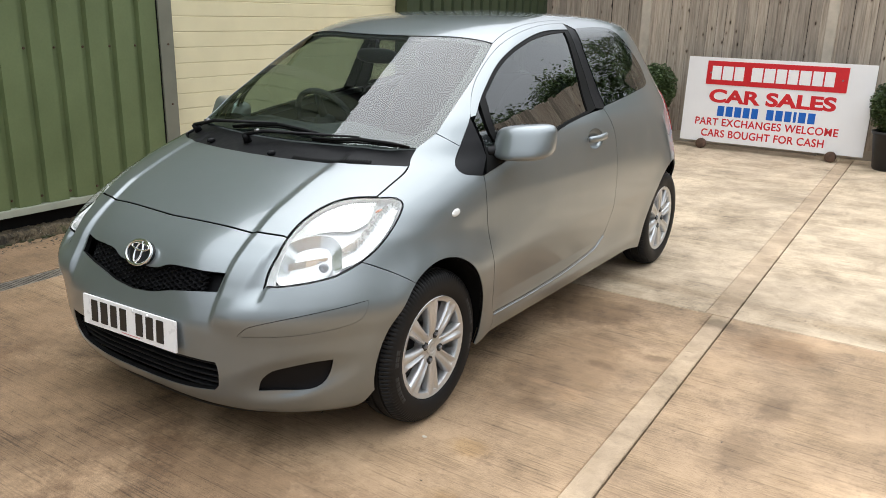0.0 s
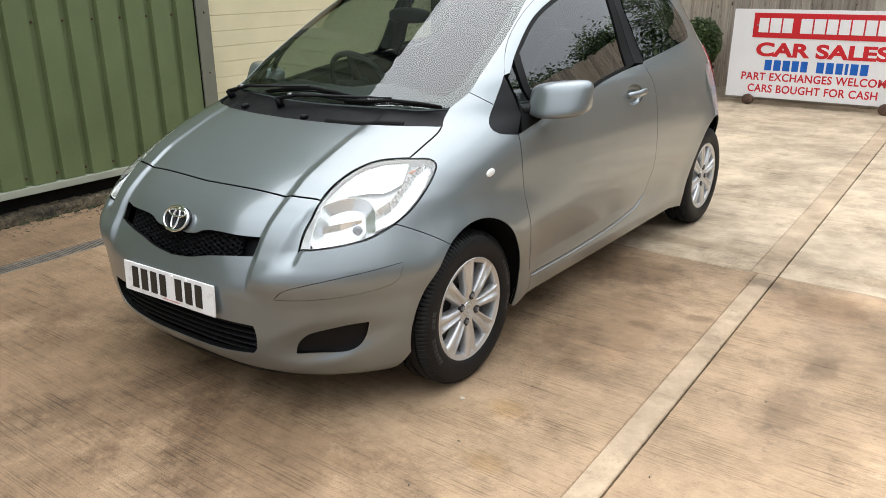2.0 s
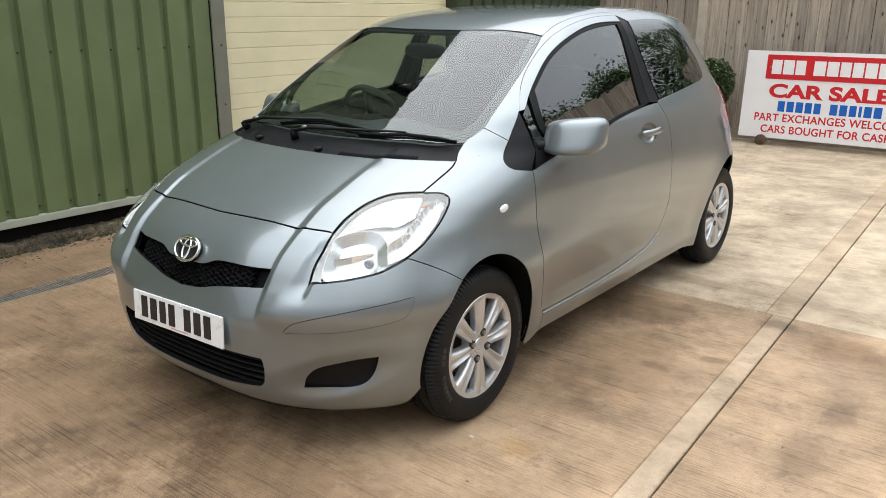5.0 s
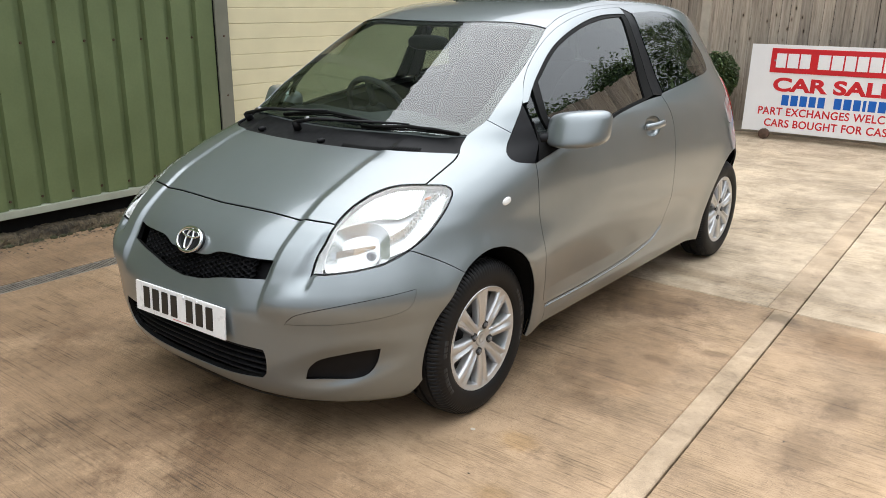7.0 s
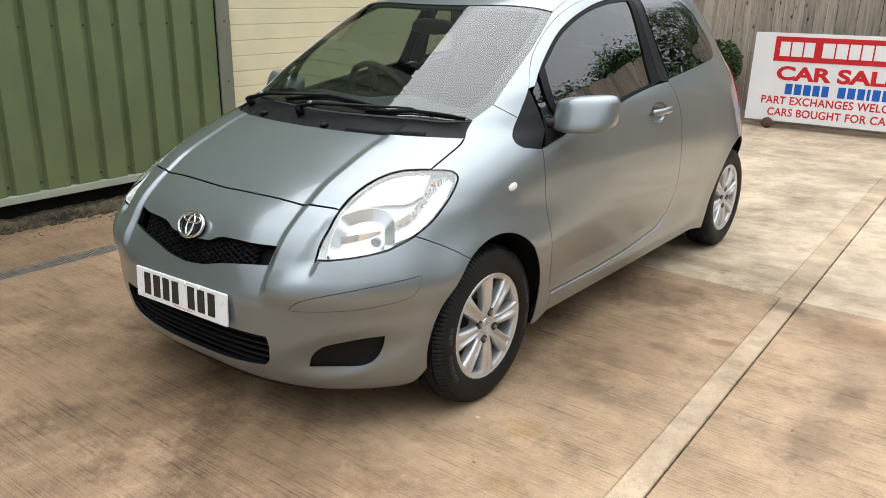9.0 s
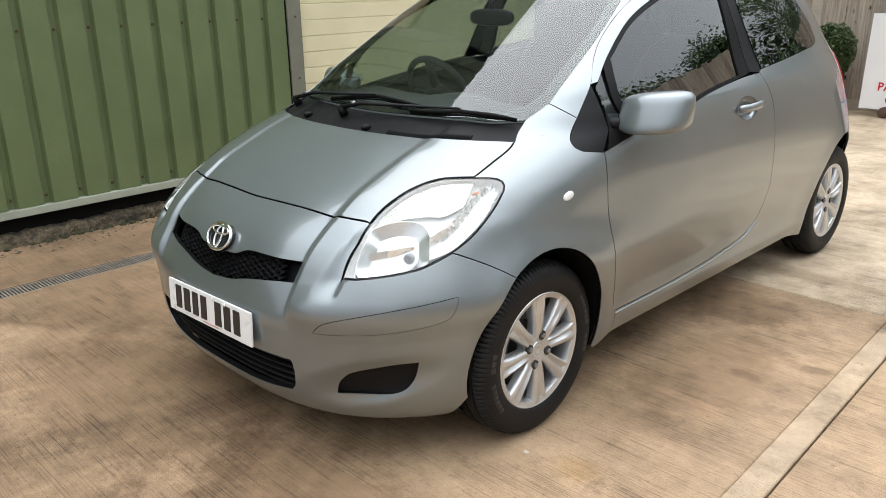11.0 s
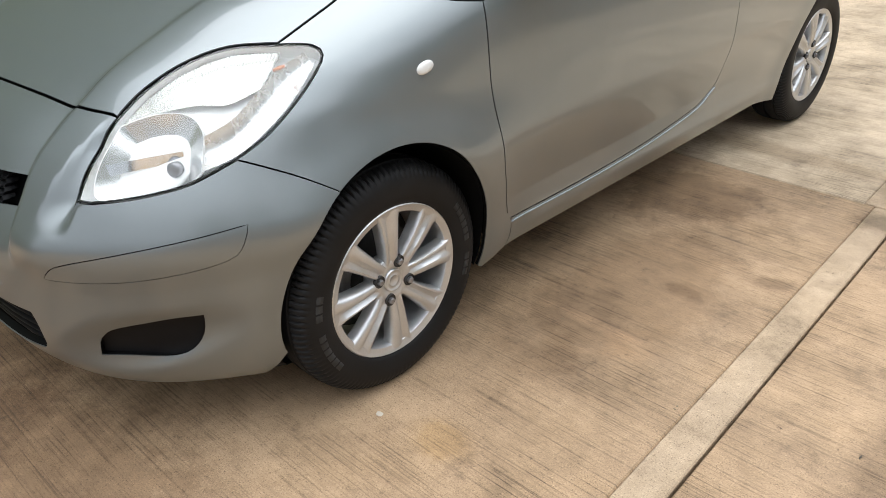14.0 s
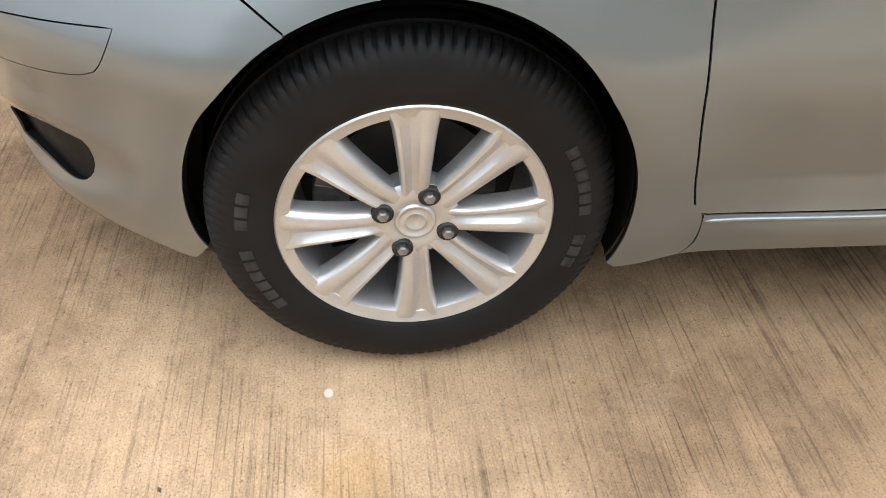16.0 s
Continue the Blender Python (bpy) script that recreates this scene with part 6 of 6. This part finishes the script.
for k in range(34):
    t = k / 33
    c = over_form(0.195 + 0.30 * t, -0.095 + 0.090 * t * t + 0.005 * t, 0.955, -0.009)
    box(bm, -0.0018, 0.0018, -0.012, 0.012, -0.002, 0.003, m=Matrix.Translation(c) @ pose(0, 0, 0, 20, 0, 18))
part("cowl_vent", bm, SEAL_AND_SHADE, car, smooth=False)
# dark band printed round the windscreen's edge
band = np.vstack([screen_foot, screen_side, header])
inner = np.vstack([run((0, 0.045, 1.015), (0.30, 0.075, 1.012), (0.47, 0.12, 1.005), (0.545, 0.20, 1.02)), run((0.565, 0.27, 1.055), (0.537, 0.566, 1.236), (0.495, 0.752, 1.342)), run((0.47, 0.745, 1.352), (0.20, 0.690, 1.368), (0, 0.682, 1.370))])
panel("screen_band", both(band), (0, -0.6, 0.8), GLOSS_BLACK, car, holes=[both(inner)], sink=0.0065, gap=0.001, lip=0, grid=0.03, label="black printed edge of the windscreen")
quarter_band = inset_ring(quarter_glass, 0.028, (1, 0, 0.4))
pair("glass_band", quarter_glass, (1, 0, 0.4), GLOSS_BLACK, car, holes=[quarter_band], sink=0.0035, gap=0.001, lip=0, grid=0.03)

# ---- inside the car ----
for s in (1, -1):
    panel("door_lining", door_skin, (1, 0, 0.15), TRIM, car, sink=0.055, lip=0, mirror=s < 0, grid=0.05)
panel("headlining", both(np.vstack([header[::-1], roof_rail, roof_back])), (0, 0, 1), LINING, car, sink=0.03, lip=0, grid=0.06)
pair("side_lining", side_outline, (1, -0.05, 0.35), TRIM, car, sink=0.03, lip=0, grid=0.04)
bm = bmesh.new()
prof = [(0.06, 0.955), (0.20, 0.965), (0.38, 0.972), (0.52, 0.965), (0.60, 0.945), (0.635, 0.90), (0.63, 0.80), (0.60, 0.70), (0.58, 0.45), (0.1, 0.45)]
rows = []
for x in np.linspace(-0.66, 0.66, 23):
    lift = 0.035 * math.exp(-(x / 0.16) ** 2)
    rows.append([bm.verts.new((x, y + 0.10 * (x / 0.66) ** 2, z + (lift if 0.2 < y < 0.6 and z > 0.9 else 0))) for y, z in prof])
for a, b in zip(rows, rows[1:]):
    for i in range(len(prof) - 1):
        bm.faces.new((a[i], b[i], b[i + 1], a[i + 1]))
part("dashboard", bm, TRIM, car, "dark grey moulded dashboard")
wheel_at = pose(-0.36, 0.72, 0.945, -62, 0, 0)
bm = bmesh.new()
rows = []
for k in range(48):
    a = 2 * math.pi * k / 48
    rows.append([bm.verts.new(wheel_at @ Vector(((0.182 + 0.015 * math.cos(c)) * math.cos(a), (0.182 + 0.015 * math.cos(c)) * math.sin(a), 0.015 * math.sin(c)))) for c in (2 * math.pi * j / 10 for j in range(10))])
for k in range(48):
    a, b = rows[k], rows[(k + 1) % 48]
    for j in range(10):
        bm.faces.new((a[j], a[(j + 1) % 10], b[(j + 1) % 10], b[j]))
steering = part("steering_wheel", bm, SEAT, car, "dark grey steering wheel")
bm = bmesh.new()
blob(bm, (0, 0, -0.01), (0.065, 0.055, 0.03), 2.6)
for a in (0, 180, 270):
    tube(bm, [(0.05 * math.cos(radians(a)), 0.05 * math.sin(radians(a)), -0.01), (0.18 * math.cos(radians(a)), 0.18 * math.sin(radians(a)), 0)], [0.022, 0.014], 8)
bmesh.ops.transform(bm, matrix=wheel_at, verts=bm.verts)
part("boss", bm, SEAT, steering)
for x in (-0.36, 0.36):
    st = new("seat")
    st.parent = car
    tagged(st, "dark grey cloth front seat")
    bm = bmesh.new()
    blob(bm, (x, 1.20, 0.55), (0.25, 0.27, 0.10), 3.4)
    part("cushion", bm, SEAT, st)
    bm = bmesh.new()
    blob(bm, (0, 0, 0), (0.245, 0.075, 0.33), 3.2)
    for v in bm.verts:
        v.co.x *= 1 - 0.18 * max(0, v.co.z / 0.33)
    bmesh.ops.transform(bm, matrix=pose(x, 1.52, 0.86, -17, 0, 0), verts=bm.verts)
    part("backrest", bm, SEAT, st)
    bm = bmesh.new()
    blob(bm, (0, 0, 0), (0.125, 0.048, 0.085), 2.8)
    bmesh.ops.transform(bm, matrix=pose(x, 1.64, 1.255, -12, 0, 0), verts=bm.verts)
    part("headrest", bm, SEAT, st)
    bm = bmesh.new()
    for dx in (-0.05, 0.05):
        tube(bm, [(x + dx, 1.60, 1.10), (x + dx, 1.635, 1.24)], 0.006, 8)
    part("headrest_posts", bm, STEEL, st)
bm = bmesh.new()
blob(bm, (0, 2.02, 0.58), (0.60, 0.25, 0.10), 3.6)
rear_seat = part("rear_seat", bm, SEAT, car, "dark grey rear bench")
bm = bmesh.new()
blob(bm, (0, 0, 0), (0.58, 0.07, 0.29), 3.6)
bmesh.ops.transform(bm, matrix=pose(0, 2.28, 0.84, -20, 0, 0), verts=bm.verts)
part("backrest", bm, SEAT, rear_seat)
for x in (-0.33, 0.33):
    bm = bmesh.new()
    blob(bm, (x, 2.39, 1.14), (0.12, 0.045, 0.06), 2.8)
    part("headrest", bm, SEAT, rear_seat)
bm = bmesh.new()
blob(bm, (0.0, 0.66, 1.288), (0.115, 0.022, 0.034), 2.8)
tube(bm, [(0, 0.665, 1.30), (0, 0.66, 1.36)], 0.01, 8)
part("inner_mirror", bm, BLACK, car, "black rear-view mirror")
bm = bmesh.new()
box(bm, -0.66, 0.66, 0.3, 2.6, 0.30, 0.36, 0.02)
part("carpet", bm, SEAT, car, smooth=False)


# ---- scattered on the ground ----
def litter():
    """Grit and bits of leaf, thickest along the foot of the wall."""
    rng = random.Random(21)
    bm = bmesh.new()
    for k in range(900):
        if k < 760:
            x, y, s = -2.615 + abs(rng.gauss(0, 0.10)), rng.uniform(-3.0, 1.4), rng.uniform(0.003, 0.012)
        else:
            x, y, s = rng.uniform(-1.6, 3.6), rng.uniform(-1.5, 7.0), rng.uniform(0.002, 0.006)
        m = pose(x, y, s * 0.25 if abs(x + 1.905) > 0.08 else -0.001, rng.uniform(-20, 20), rng.uniform(-20, 20), rng.uniform(0, 360))
        long = rng.uniform(0.8, 2.2)
        pts = [(-long, 0, 0), (0, -0.5, 0.05), (long, 0, 0.1), (0, 0.6, 0.05), (0, 0, 0.45)]
        v = [bm.verts.new(m @ (Vector(p) * s)) for p in pts]
        for a, b in ((0, 1), (1, 2), (2, 3), (3, 0)):
            bm.faces.new((v[a], v[b], v[4]))
    return tagged(part("litter", bm, LITTER, smooth=False), "small brown grit and leaf litter on the concrete", "litter", kind="stuff")


LITTER = leaf_green("dry_litter", (0.03, 0.022, 0.014), (0.16, 0.12, 0.07))
litter()


def moss():
    """Low moss cushions in the angle between plinth and ground."""
    rng = random.Random(5)
    bm = bmesh.new()
    for k in range(90):
        y = rng.uniform(-3.0, 1.4)
        r = rng.uniform(0.008, 0.028)
        made = bmesh.ops.create_icosphere(bm, subdivisions=2, radius=r, matrix=pose(-2.628 + rng.uniform(-0.012, 0.02), y, 0.004))["verts"]
        for q in made:
            q.co += Vector((rng.uniform(-1, 1), rng.uniform(-1, 1), rng.uniform(-1, 1))) * r * 0.22
            q.co.z *= 0.55
    return tagged(part("moss", bm, MOSS, smooth=False), "dull green moss along the foot of the plinth", "moss", kind="stuff")


MOSS = mottled("dull_moss", (0.028, 0.029, 0.009), 0.95, scale=90, depth=0.4)
moss()
